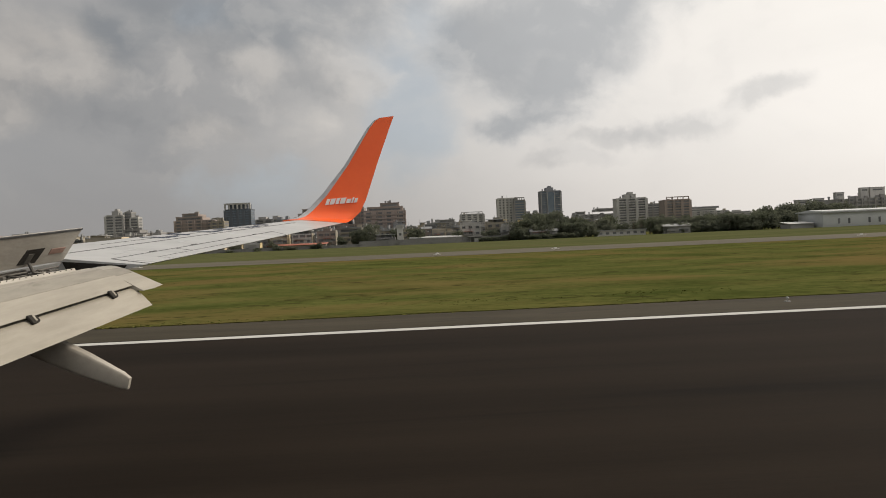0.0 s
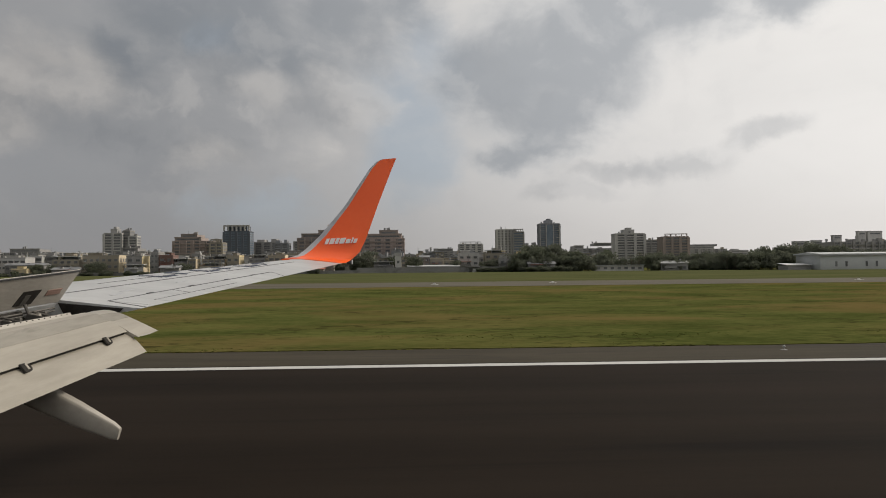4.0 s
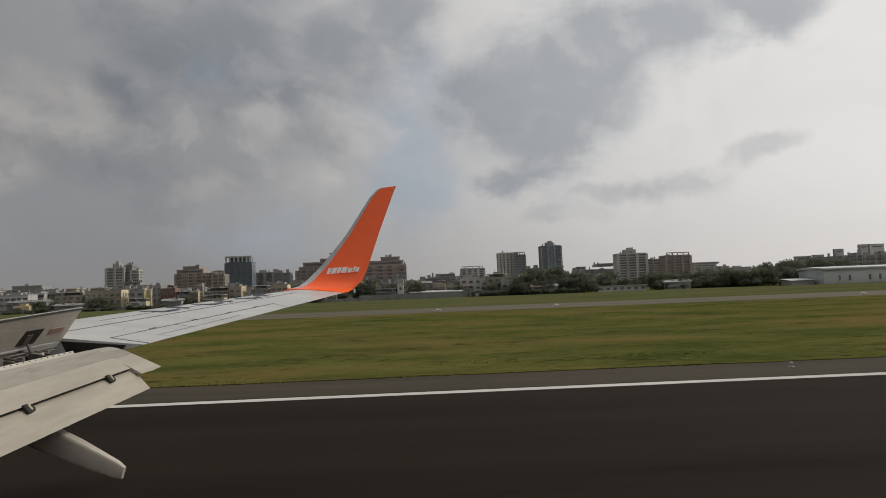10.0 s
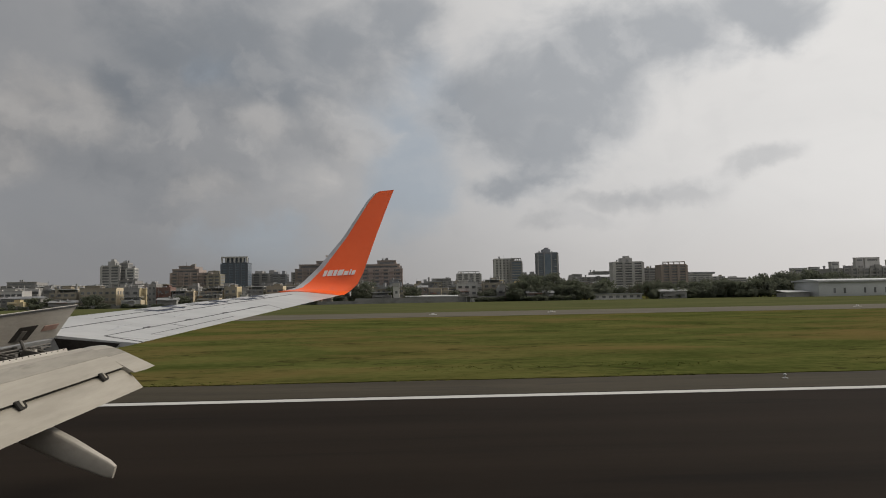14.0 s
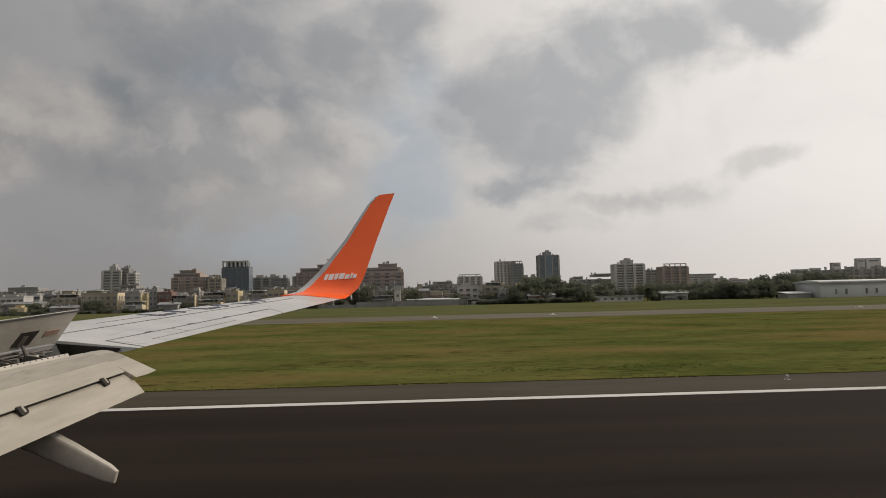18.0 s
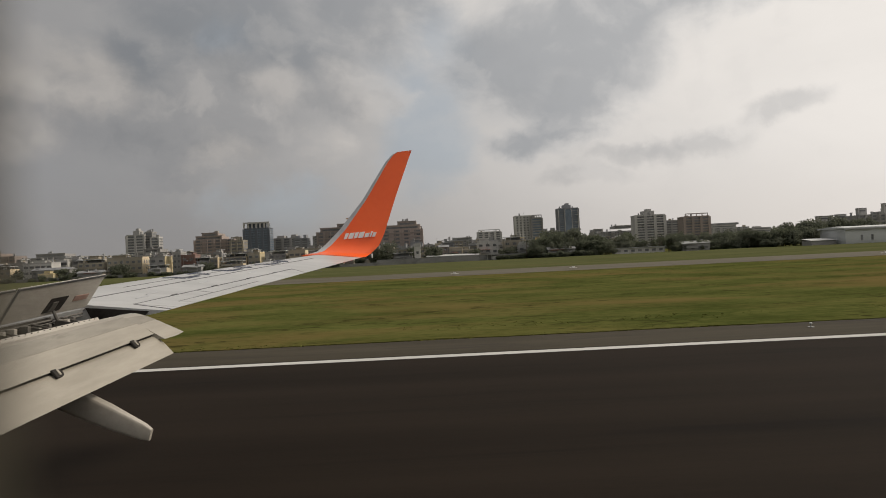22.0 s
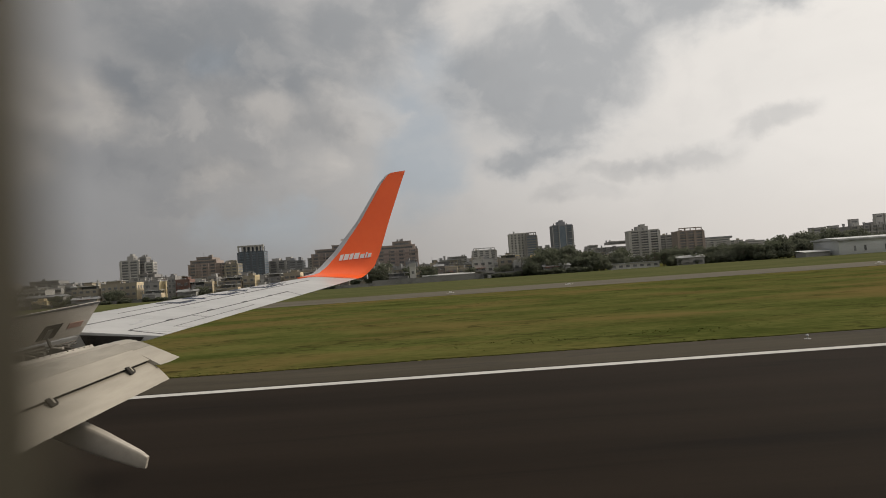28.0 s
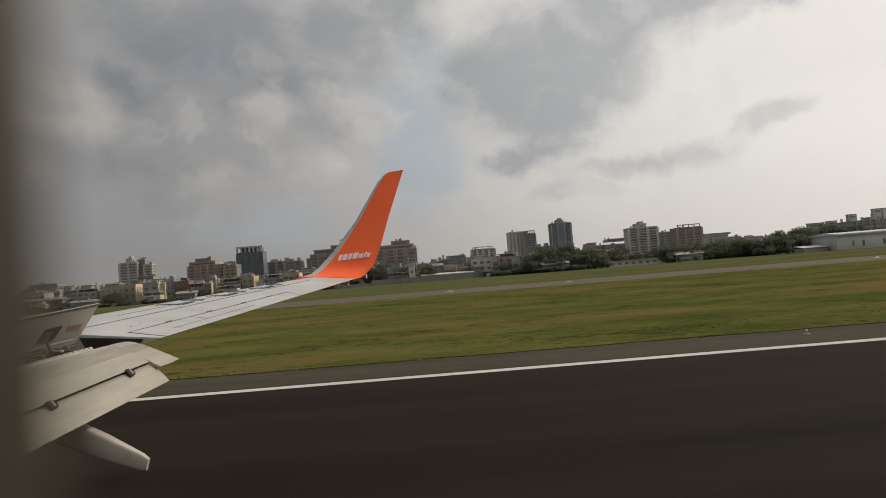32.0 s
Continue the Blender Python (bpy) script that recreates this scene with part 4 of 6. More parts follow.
def stepped_block(x, y, w, d, storeys, wall_m, label, steps):
    """A wide brown apartment block whose top storeys step down to both ends."""
    sh = 3.2
    t = thing("apartment_block", label, "apartment block", (x, y, 0), "tower blocks in the distance")
    block("wall", wall_m, t, (-w / 2, 0, 0), (w / 2, d, sh * (storeys - len(steps))))
    for s in range(1, storeys - len(steps)):
        n = int(w / 9)
        for k in range(n):
            xa = -w / 2 + (k + 0.2) * w / n
            block("window_band", PANE, t, (xa, -0.15, s * sh + 0.9), (xa + w / n * 0.55, 0.2, s * sh + 2.4))
        block("floor_band", wall_m, t, (-w / 2 - 0.2, -0.9, s * sh - 0.3), (w / 2 + 0.2, 0, s * sh + 0.6))
    z = sh * (storeys - len(steps))
    for k, (a, b) in enumerate(steps):
        block("upper_storey", wall_m, t, (a * w, 0.5, z + k * sh), (b * w, d - 0.5, z + (k + 1) * sh))
        block("window_band", PANE, t, (a * w + 2, 0.35, z + k * sh + 0.9), (b * w - 2, 0.6, z + k * sh + 2.3))
        block("parapet", wall_m, t, (a * w - 0.3, 0.1, z + (k + 1) * sh), (b * w + 0.3, 0.7, z + (k + 1) * sh + 0.8))
    n = max(3, int(w / 6))
    for k in range(n + 1):
        px = -w / 2 + k * w / n
        block("pilaster", wall_m, t, (px - 0.45, -1.0, 0), (px + 0.45, 0.1, z))
    r = random.Random(int(x * 5 + y))
    roof_clutter(t, -w / 2 + 1, w / 2 - 1, 1.0, d - 3.5, z, r, max(3, int(w / 10)))
    if steps:
        a, b = steps[-1]
        roof_clutter(t, a * w + 1, b * w - 1, 1.0, d - 3.5, z + len(steps) * sh, r, 3)
    return t


# distant towers, from the aircraft's nose side to its tail side
tower(-354, 800, 20, 18, 14, WHITE_WALL, PANE, "white apartment tower with dark balcony bands", 1, 2)
tower(-341, 806, 8, 14, 15, GREY_WALL, PANE, "dark stair core of an apartment tower", 0, 1)
tower(-333, 804, 9, 12, 13, WHITE_WALL, PANE, "slim pale wing of an apartment tower", 0, 1)
stepped_block(-230, 700, 40, 26, 12, BROWN_WALL, "broad brown tiled apartment block", [(-0.46, 0.2), (-0.3, 0.1)])
tower(-204, 690, 12, 18, 9, CREAM_WALL, PANE, "narrow cream tower with arched top floors", 4, 2)
tower(-240, 900, 32, 26, 16, NAVY_WALL, BLUE_GLASS, "dark glass office tower with a white colonnaded crown", 2, 4)
tower(-212, 950, 34, 24, 12, GREY_WALL, PANE, "grey mid-rise apartment block", 3, 3)
tower(-182, 900, 18, 18, 11, DARK_WALL, PANE, "small dark tower block", 3, 2)
stepped_block(-146, 900, 40, 24, 14, GREY_WALL, "grey stepped apartment block", [(-0.4, 0.3), (-0.1, 0.25)])
stepped_block(-84, 650, 64, 26, 12, BROWN_WALL, "wide brown apartment block with stepped roof", [(-0.45, 0.45), (-0.2, 0.3)])
stepped_block(-33, 600, 36, 24, 11, BROWN_WALL, "brown tiled apartment block with a stepped top", [(-0.42, 0.44), (-0.1, 0.35)])
tower(79, 1100, 37, 24, 12, WHITE_WALL, PANE, "pale rounded mid-rise block", 4, 4)
stepped_block(40, 1000, 60, 24, 9, GREY_WALL, "low grey distant apartment block", [(-0.3, 0.1)])
tower(105, 850, 22, 24, 15, WHITE_WALL, PANE, "pale ribbed apartment tower", 0, 5)
tower(120, 846, 13, 24, 14, GREY_WALL, BLUE_GLASS, "glass-fronted wing of a pale tower", 4, 1)
tower(160, 1000, 23, 20, 10, GREY_WALL, PANE, "grey low tower behind trees", 3, 2)
glass_tower = tower(188, 1000, 29, 24, 20, DARK_WALL, BLUE_GLASS, "tall dark tower with a blue glass strip and white fins", 1, 3, True)
for px in (-14.6, -5.4, 4.6, 13.8):
    block("fin", WHITE_WALL, glass_tower, (px, -1.5, 2), (px + 0.8, -0.92, 62))
for k in range(5):
    block("corner_balcony", WHITE_WALL, glass_tower, (10.0, -2.0, 12 + 10.5 * k), (14.8, -0.95, 13 + 10.5 * k))
stepped_block(228, 900, 56, 22, 10, GREY_WALL, "grey apartment row behind trees", [(-0.48, -0.25), (0.0, 0.45)])
tower(261, 850, 36, 22, 13, WHITE_WALL, PANE, "white apartment block with balconies and a plant room", 1, 3)
tower(304, 900, 18, 20, 11, GREY_WALL, PANE, "narrow grey tiled apartment block", 0, 2)
tower(300, 800, 29, 24, 11, BROWN_WALL, PANE, "brown-grey block with a pierced parapet", 4, 3)
stepped_block(420, 1000, 60, 22, 9, WHITE_WALL, "long pale low block", [(-0.5, 0.2)])
stepped_block(456, 610, 168, 22, 7, GREY_WALL, "long grey apartment row with roof rooms", [])
for x, w, h in ((356.5, 15, 23.5), (371.5, 9, 24.3), (391, 8, 29), (414.7, 7.5, 32.5), (427, 14, 32.5), (448, 12, 30), (470, 14, 31)):
    hut = thing("roof_room_block", "small pale block rising behind a long apartment row", "apartment block", (x, 634, 0), "small blocks behind the long row")
    block("wall", WHITE_WALL, hut, (-w / 2, 0, 0), (w / 2, 4, h))
    block("parapet", GREY_WALL, hut, (-w / 2 - 0.2, -0.2, h), (w / 2 + 0.2, 4.2, h + 0.5))
    block("window_band", PANE, hut, (-w / 3, -0.1, h - 2.6), (w / 3, 0.1, h - 1.4))
for x, w, s, m in ((-405, 60, 8, GREY_WALL), (-470, 50, 9, BROWN_WALL), (-520, 40, 7, WHITE_WALL), (-300, 34, 8, GREY_WALL), (480, 40, 9, GREY_WALL), (520, 60, 8, WHITE_WALL), (560, 40, 11, BROWN_WALL)):
    stepped_block(x, 720, w, 22, s, m, "distant apartment block in haze", [(-0.3, 0.2)])



def far_block(x, y, w, h, wall_m, r):
    """A far block of the city behind: wall, upper set-back, window bands."""
    t = thing("far_block", "pale distant city block behind the houses", "apartment block", (x, y, 0), "distant city blocks")
    block("wall", wall_m, t, (-w / 2, 0, 0), (w / 2, 20, h))
    a = r.uniform(-w / 2, 0)
    block("set_back", wall_m, t, (a, 2, h), (a + w * r.uniform(0.25, 0.5), 16, h + r.uniform(2.5, 6.5)))
    for k in range(2):
        block("window_band", PANE, t, (-w / 2 + 1, -0.3, h - 3.2 - 4.4 * k), (w / 2 - 1, 0.2, h - 1.6 - 4.4 * k))


far_rng = random.Random(77)
x = -900.0
while x < 900:
    w = far_rng.uniform(24, 58)
    far_block(x + w / 2, far_rng.uniform(1180, 1420), w, far_rng.uniform(19, 33) + (10 if far_rng.random() < 0.14 else 0), far_rng.choice([GREY_WALL, WHITE_WALL, GREY_WALL, CREAM_WALL, BROWN_WALL]), far_rng)
    x += w * far_rng.uniform(0.9, 1.3)

# tower crane over the building site
crane = thing("tower_crane", "thin ochre tower crane over a building site", "crane", (-92, 930, 0))
part("mast", box((-0.9, -0.9, 0), (0.9, 0.9, 62)), RED_STEEL, crane)
part("jib", box((-34, -0.6, 60), (10, 0.6, 61.4)), RED_STEEL, crane)
part("tower_head", loft([[(-0.9, -0.9, 61), (0.9, -0.9, 61), (0.9, 0.9, 61), (-0.9, 0.9, 61)], [(-0.2, -0.2, 68), (0.2, -0.2, 68), (0.2, 0.2, 68), (-0.2, 0.2, 68)]]), RED_STEEL, crane)
part("tie", rod((-30, 0, 61.2), (0, 0, 68), 0.25, 5), RED_STEEL, crane)
part("counterweight", box((6, -1.2, 58), (9.5, 1.2, 60.5)), CONCRETE, crane)

# low houses in rows behind the boundary wall
rng = random.Random(11)
KINDS = [(CREAM_WALL, "cream rendered street house"), (WHITE_WALL, "white tiled street house"), (GREY_WALL, "grey cement street house"), (CREAM_WALL, "weathered cream street house"),
         (YELLOW_WALL, "small yellow house"), (BROWN_WALL, "brown tiled street house"), (GREY_WALL, "dull grey street house"), (DARK_WALL, "dark sooty street house")]
PICKS = [0, 1, 2, 1, 3, 6, 0, 5, 0, 1, 4, 3, 7, 2]
for row, (y, x0, x1, low, high) in enumerate(((480, -352, 100, 2, 4), (525, -380, 130, 3, 4), (585, -420, 150, 3, 5))):
    x = x0
    while x < x1:
        w = rng.uniform(7.0, 16)
        kind = KINDS[rng.choice(PICKS)]
        house(x + w / 2, y + rng.uniform(-5, 6), w, rng.uniform(9, 15), rng.randint(low, high), kind[0], rng.choice([ROOF_GREY, ROOF_GREY, ROOF_WHITE, ROOF_RED if rng.random() < 0.12 else ROOF_GREY]), rng, kind[1] + " with flat roof and small windows")
        x += w + rng.choice([0.4, 0.6, 2.5, 5.0])


def front_house(x0, x1, y, d, h, wall_m, gable_m, label, top="flat", arches=0):
    """A street house of the front row: front wall, gable in a painted sunlit tone, windows with hoods and sills, roof
    sheds.
    """
    r = random.Random(int(x0 * 10))
    w = x1 - x0
    t = thing("house", label, "house", (x0, y, 0), "houses beyond the boundary wall")
    block("wall", wall_m, t, (0, 0, 0), (w - 0.3, d, h))
    # gable_m holds the end wall's sunlit tone in its base colour
    block("gable_wall", gable_m, t, (w - 0.3, -0.1, 0), (w, d + 0.1, h), "end wall, painted as sunlit where paler than the front")
    n_s = max(1, int(h / 3.1))
    n = max(2, int(w / 3.6))
    for s_ in range(n_s):
        zb = s_ * h / n_s + 1.0
        long_run = r.random() < 0.3
        for k in range(n):
            xa = (k + 0.22) * w / n
            wd = w / n * (0.75 if long_run else 0.5)
            win = block("window", PANE, t, (xa, -0.08, zb), (xa + wd, 0.1, zb + 1.35))
            sub_block("window_sill", wall_m, win, (xa - 0.2, -0.35, zb - 0.2), (xa + wd + 0.2, 0, zb - 0.02))
            sub_block("window_hood", ROOF_GREY, win, (xa - 0.2, -0.6, zb + 1.38), (xa + wd + 0.2, 0, zb + 1.5))
        if s_ and r.random() < 0.5:
            block("floor_band", wall_m, t, (-0.1, -0.5, zb - 1.15), (w - 0.3, 0, zb - 0.95))
        if r.random() < 0.5:
            block("gable_window", PANE, t, (w - 0.1, d * 0.4, zb + 0.1), (w + 0.05, d * 0.4 + 1.2, zb + 1.2))
    if top == "flat":
        block("parapet", wall_m, t, (-0.1, -0.15, h), (w + 0.1, 0.15, h + 0.8))
        block("parapet", gable_m, t, (w - 0.2, 0.2, h), (w + 0.1, d, h + 0.8))
        a = r.uniform(0, w * 0.4)
        block("roof_room", wall_m, t, (a, d * 0.3, h), (a + w * 0.4, d * 0.9, h + 2.3))
        block("shed_roof", r.choice([ROOF_WHITE, ROOF_GREY]), t, (a - 0.5, d * 0.2, h + 2.3), (a + w * 0.45, d * 0.95, h + 2.5))
    elif top == "shed":
        for xx in (0.3, w * 0.5, w - 0.6):
            block("roof_post", STEEL_GREY, t, (xx, 0.1, h), (xx + 0.2, 0.3, h + 1.7))
        block("shed_roof", ROOF_WHITE, t, (-0.4, -0.6, h + 1.7), (w + 0.3, d * 0.8, h + 2.0), "pale sheet roof over a terrace")
        block("roof_room", DARK_WALL, t, (w * 0.2, d * 0.4, h), (w * 0.8, d * 0.8, h + 1.7))
    elif top == "pitch":
        part("pitched_roof", loft([[(-0.5, -0.6, h), (-0.5, -0.6, h + 0.15), (-0.5, d / 2, h + 1.5), (-0.5, d + 0.5, h + 0.15), (-0.5, d + 0.5, h)], [(w + 0.5, -0.6, h), (w + 0.5, -0.6, h + 0.15), (w + 0.5, d / 2, h + 1.5), (w + 0.5, d + 0.5, h + 0.15), (w + 0.5, d + 0.5, h)]]), ROOF_GREY, t, "", False)
    for k in range(arches):
        yy = d * (0.15 + 0.28 * k)
        block("arched_opening", PANE, t, (w - 0.1, yy, h - 3.4), (w + 0.06, yy + d * 0.14, h - 1.2))
    for k in range(3):
        cx, cy, cs = r.uniform(0.3, w - 2.4), r.uniform(0.6, d - 2.4), r.uniform(0.8, 2.0)
        block("roof_locker", r.choice([ROOF_WHITE, GREY_WALL, DARK_WALL, wall_m]), t, (cx, cy, h), (cx + cs, cy + 1.4, h + r.uniform(0.8, 1.9)))
    for k in range(max(2, int(w / 5))):
        cx, cz = r.uniform(0.3, w - 1.4), r.uniform(0.8, h - 2)
        block("air_conditioner", ROOF_GREY, t, (cx, -0.55, cz), (cx + 0.9, -0.02, cz + 0.7))
    px_ = r.uniform(0.5, w - 1)
    block("drain_pipe", STEEL_GREY, t, (px_, -0.16, 0), (px_ + 0.16, -0.02, h))
    if w > 8:
        ax = r.uniform(0.4, w * 0.4)
        balcony = block("balcony", GREY_WALL, t, (ax, -1.3, h * 0.36), (ax + w * 0.45, -0.02, h * 0.36 + 1.0))
        sub_block("handrail", STEEL_GREY, balcony, (ax - 0.05, -1.4, h * 0.36 + 1.02), (ax + w * 0.45 + 0.05, -1.25, h * 0.36 + 1.12))
        block("awning", r.choice([ROOF_WHITE, ROOF_GREY, ROOF_RED]), t, (ax - 0.2, -1.7, h * 0.36 + 2.5), (ax + w * 0.46, -0.02, h * 0.36 + 2.65))
    if r.random() < 0.5:
        tx = r.uniform(1, w - 1)
        part("water_tank", rod((tx, d * 0.6, h + 0.1), (tx, d * 0.6, h + 2.4), 0.6, 10), STEEL_GREY, t, "steel roof water tank")
    return t


DULL, PALE = "dull beige street house with an end wall painted in a sunlit tone", "pale cream street house with an end wall painted in a sunlit tone"
front_house(-325, -303, 448, 10, 10.5, GREY_WALL, CREAM_WALL, "grey cement street house with flat roof", "flat")
front_house(-299, -281, 450, 10, 9.0, CREAM_WALL, SUN_TONED_GABLE, DULL, "shed")
front_house(-273, -254, 450, 11, 11.5, WHITE_WALL, WHITE_WALL, "white rendered house with terraces and roof rooms", "flat")
front_house(-260, -236, 438, 8, 7.0, GREY_WALL, GREY_WALL, "low grey house with a pitched sheet roof", "pitch")
front_house(-252, -242.5, 431, 6, 4.2, YELLOW_WALL, YELLOW_WALL, "small yellow house close to the wall", "flat")
front_house(-236, -219, 448, 11, 10.6, CREAM_WALL, CREAM_WALL, DULL, "shed")
front_house(-216, -193, 446, 13, 12.2, CREAM_WALL, SUN_TONED_GABLE, "broad beige house with arched openings in an end painted as sunlit", "flat", 3)
# yellow gable: warm sunlight painted into the wall colour
front_house(-188, -178, 445, 12, 11.8, GREY_WALL, YELLOW_WALL, "grey house with a bright yellow end wall, painted as sunlit", "flat")
front_house(-173.5, -168.5, 447, 9, 14.2, GREY_WALL, GREY_WALL, "narrow grey cement house", "flat")
front_house(-168, -159, 446, 10, 12.0, BRICK_WALL, BRICK_WALL, "dark red brick house with flat roof", "flat")
front_house(-158.5, -150, 447, 10, 8.5, GREY_WALL, CREAM_WALL, "grey cement street house with flat roof", "shed")
front_house(-148.5, -143.5, 443, 9, 9.3, CREAM_WALL, SUN_TONED_GABLE, PALE, "flat")
front_house(-141, -126, 447, 11, 10.0, CREAM_WALL, SUN_TONED_GABLE, DULL, "shed")
front_house(-125, -117, 446, 12, 11.4, CREAM_WALL, YELLOW_WALL, "beige house with a bright yellow end wall, painted as sunlit", "flat")
front_house(-112, -101, 450, 11, 10.5, GREY_WALL, CREAM_WALL, "grey cement street house with flat roof", "shed")
front_house(-99, -88, 448, 10, 11.5, CREAM_WALL, SUN_TONED_GABLE, DULL, "flat")
front_house(-85, -72, 447, 10, 10.0, WHITE_WALL, CREAM_WALL, PALE, "shed")
front_house(-69, -57, 449, 11, 10.5, BROWN_WALL, CREAM_WALL, "brown tiled house with flat roof", "flat")
front_house(-30, -18, 436, 7, 5.2, GREY_WALL, GREY_WALL, "low grey workshop with a pale sheet roof", "shed")
front_house(-1, 5, 443, 10, 9.6, BROWN_WALL, GREY_WALL, "brown house with dark shutters", "pitch")
front_house(5.6, 14, 441, 9, 8.6, CREAM_WALL, SUN_TONED_GABLE, PALE, "flat")
front_house(14.5, 21, 441, 8, 7.0, CREAM_WALL, SUN_TONED_GABLE, "low cream house beside the workshop", "flat")
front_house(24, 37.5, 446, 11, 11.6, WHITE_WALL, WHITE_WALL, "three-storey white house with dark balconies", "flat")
front_house(41, 55, 444, 11, 12.0, CREAM_WALL, SUN_TONED_GABLE, PALE, "shed")
front_house(49, 58, 434, 8, 8.6, WHITE_WALL, SUN_TONED_GABLE, "pale annex house beside trees", "flat")
LOW = "low lean-to house against the boundary wall"
front_house(-322, -308, 432, 6, 4.4, WHITE_WALL, WHITE_WALL, LOW + " with a pale sheet roof", "pitch")
front_house(-292, -280, 431.5, 6, 5.2, CREAM_WALL, SUN_TONED_GABLE, LOW, "shed")
front_house(-228, -212, 432, 6, 4.0, GREY_WALL, CREAM_WALL, LOW, "pitch")
front_house(-184, -172, 432, 6, 5.0, WHITE_WALL, SUN_TONED_GABLE, LOW, "shed")
front_house(-162, -150, 431.5, 6, 4.6, GREY_WALL, WHITE_WALL, LOW, "pitch")
front_house(-138, -124, 432, 6, 5.4, CREAM_WALL, SUN_TONED_GABLE, LOW, "shed")
front_house(-112, -102, 432, 6, 4.6, WHITE_WALL, YELLOW_WALL, LOW, "flat")
front_house(64, 80, 410, 7, 4.6, GREY_WALL, GREY_WALL, "low grey house half hidden among trees", "pitch")
front_house(142, 158, 404, 7, 4.2, GREY_WALL, WHITE_WALL, "low grey house half hidden among trees", "pitch")
low = thing("workshop_shed", "long low workshop with a pale sheet roof along the wall", "shed", (-8.5, 431, 0))
part("shed_wall", box((0, 0, 0), (32, 6, 3.4)), GREY_WALL, low)
part("shed_roof", loft([[(-0.6, -0.8, 3.7), (-0.6, 7, 4.6), (-0.6, 7, 4.9), (-0.6, -0.8, 4.1)], [(32.6, -0.8, 3.5), (32.6, 7, 4.4), (32.6, 7, 4.7), (32.6, -0.8, 3.9)]]), ROOF_WHITE, low, "long pale sheet roof")
gate = thing("gate_house", "small white gate hut with an overhanging slab roof", "hut", (28, 424, 0))
part("hut_wall", box((3.6, 0, 0), (7.6, 4, 2.2)), WHITE_WALL, gate)
part("roof_slab", box((0, -0.5, 3.2), (8.2, 4.5, 3.6)), WHITE_WALL, gate)
for xx in (0.5, 3.0):
    part("post", box((xx, 0.2, 0), (xx + 0.3, 0.5, 3.2)), WHITE_WALL, gate)
far_shed = thing("white_lodge", "long low white building among trees", "shed", (104, 412, 0))
part("wall", box((0, 0, 0), (30, 7, 3.2)), WHITE_WALL, far_shed)
part("roof", box((-0.6, -0.8, 3.2), (30.6, 7.6, 3.6)), ROOF_GREY, far_shed)
for k in range(7):
    part("window", box((1.5 + 4.2 * k, -0.08, 1.0), (3.6 + 4.2 * k, 0.1, 2.3)), PANE, far_shed)
viaduct = thing("viaduct", "long pale elevated beam on piers behind trees", "viaduct", (330, 1060, 0))
part("deck", box((0, 0, 31), (132, 6, 34)), ROOF_GREY, viaduct)
for k in range(5):
    part("pier", box((8 + 28 * k, 1.5, 0), (11 + 28 * k, 4.5, 31)), ROOF_GREY, viaduct)
shed = thing("red_shed", "long low shed with a red sheet roof", "shed", (-80, 436, 0))
part("shed_wall", box((-18, 0, 0), (18, 6, 2.8)), CREAM_WALL, shed)
part("shed_roof", loft([[(-19, -1, 2.7), (-19, 7, 3.6), (-19, 7, 3.8), (-19, -1, 2.9)], [(19, -1, 2.7), (19, 7, 3.6), (19, 7, 3.8), (19, -1, 2.9)]]), ROOF_RED, shed)
hut = thing("watch_tower", "pale concrete guard tower above the boundary wall", "tower", (-14.6, 430, 0))
part("shaft", box((-1.9, 0, 0), (1.9, 4, 10.5)), WHITE_WALL, hut)
part("cab", box((-2.2, -0.3, 10.5), (2.2, 4.3, 12.6)), WHITE_WALL, hut)
part("window", box((-0.6, -0.1, 6.0), (0.8, 0.1, 7.6)), PANE, hut)

# boundary wall with piers
fence = thing("boundary_wall", "grey concrete boundary wall with piers along the airfield", "wall", (0, 428, 0), kind="structure")
for k in range(62):
    x = -400 + 8 * k
    block("wall_panel", CONCRETE, fence, (x, 0, 0), (x + 7.7, 0.3, 1.9 if x < -40 else 3.4))
    block("wall_pier", CONCRETE, fence, (x + 7.6, -0.15, 0), (x + 8.1, 0.45, 2.1 if x < -40 else 3.7))

# white hangar with blue doors
hangar = thing("hangar", "long white sheet-metal hangar with blue doors", "hangar", (212, 360, 0))
part("wall", box((0, 0, 0), (70, 24, 8.2), 0.1), HANGAR_WHITE, hangar)
part("roof", loft([[(-1, -1, 8.0), (-1, 25, 8.0), (-1, 25, 8.5), (-1, 12, 9.4), (-1, -1, 8.5)], [(71, -1, 8.0), (71, 25, 8.0), (71, 25, 8.5), (71, 12, 9.4), (71, -1, 8.5)]]), HANGAR_WHITE, hangar, "", False)
part("fascia", box((-1, -1.15, 7.4), (71, -0.1, 8.0)), ROOF_GREY, hangar)
for x in (8.0, 13.5, 24.5, 30.0, 36.0, 66.0):
    w = part("window", box((x, -0.08, 1.6), (x + 1.2, 0.1, 4.4)), PANE, hangar)
    part("window_sill", box((x - 0.2, -0.25, 1.4), (x + 1.4, 0, 1.6)), ROOF_WHITE, w)
for x in (39.5, 50.0):
    dr = part("door", box((x, -0.2, 0), (x + 5.5, 0.05, 5.2)), HANGAR_BLUE, hangar, "tall blue hangar door")
    part("door_frame", box((x - 0.3, -0.25, 5.2), (x + 5.8, 0.05, 5.5)), HANGAR_WHITE, dr)
annex = thing("hangar_annex", "low grey sheet lean-to beside the hangar", "shed", (197.5, 366, 0))
part("wall", box((0, 0, 0), (13, 10, 2.4)), GREY_WALL, annex)
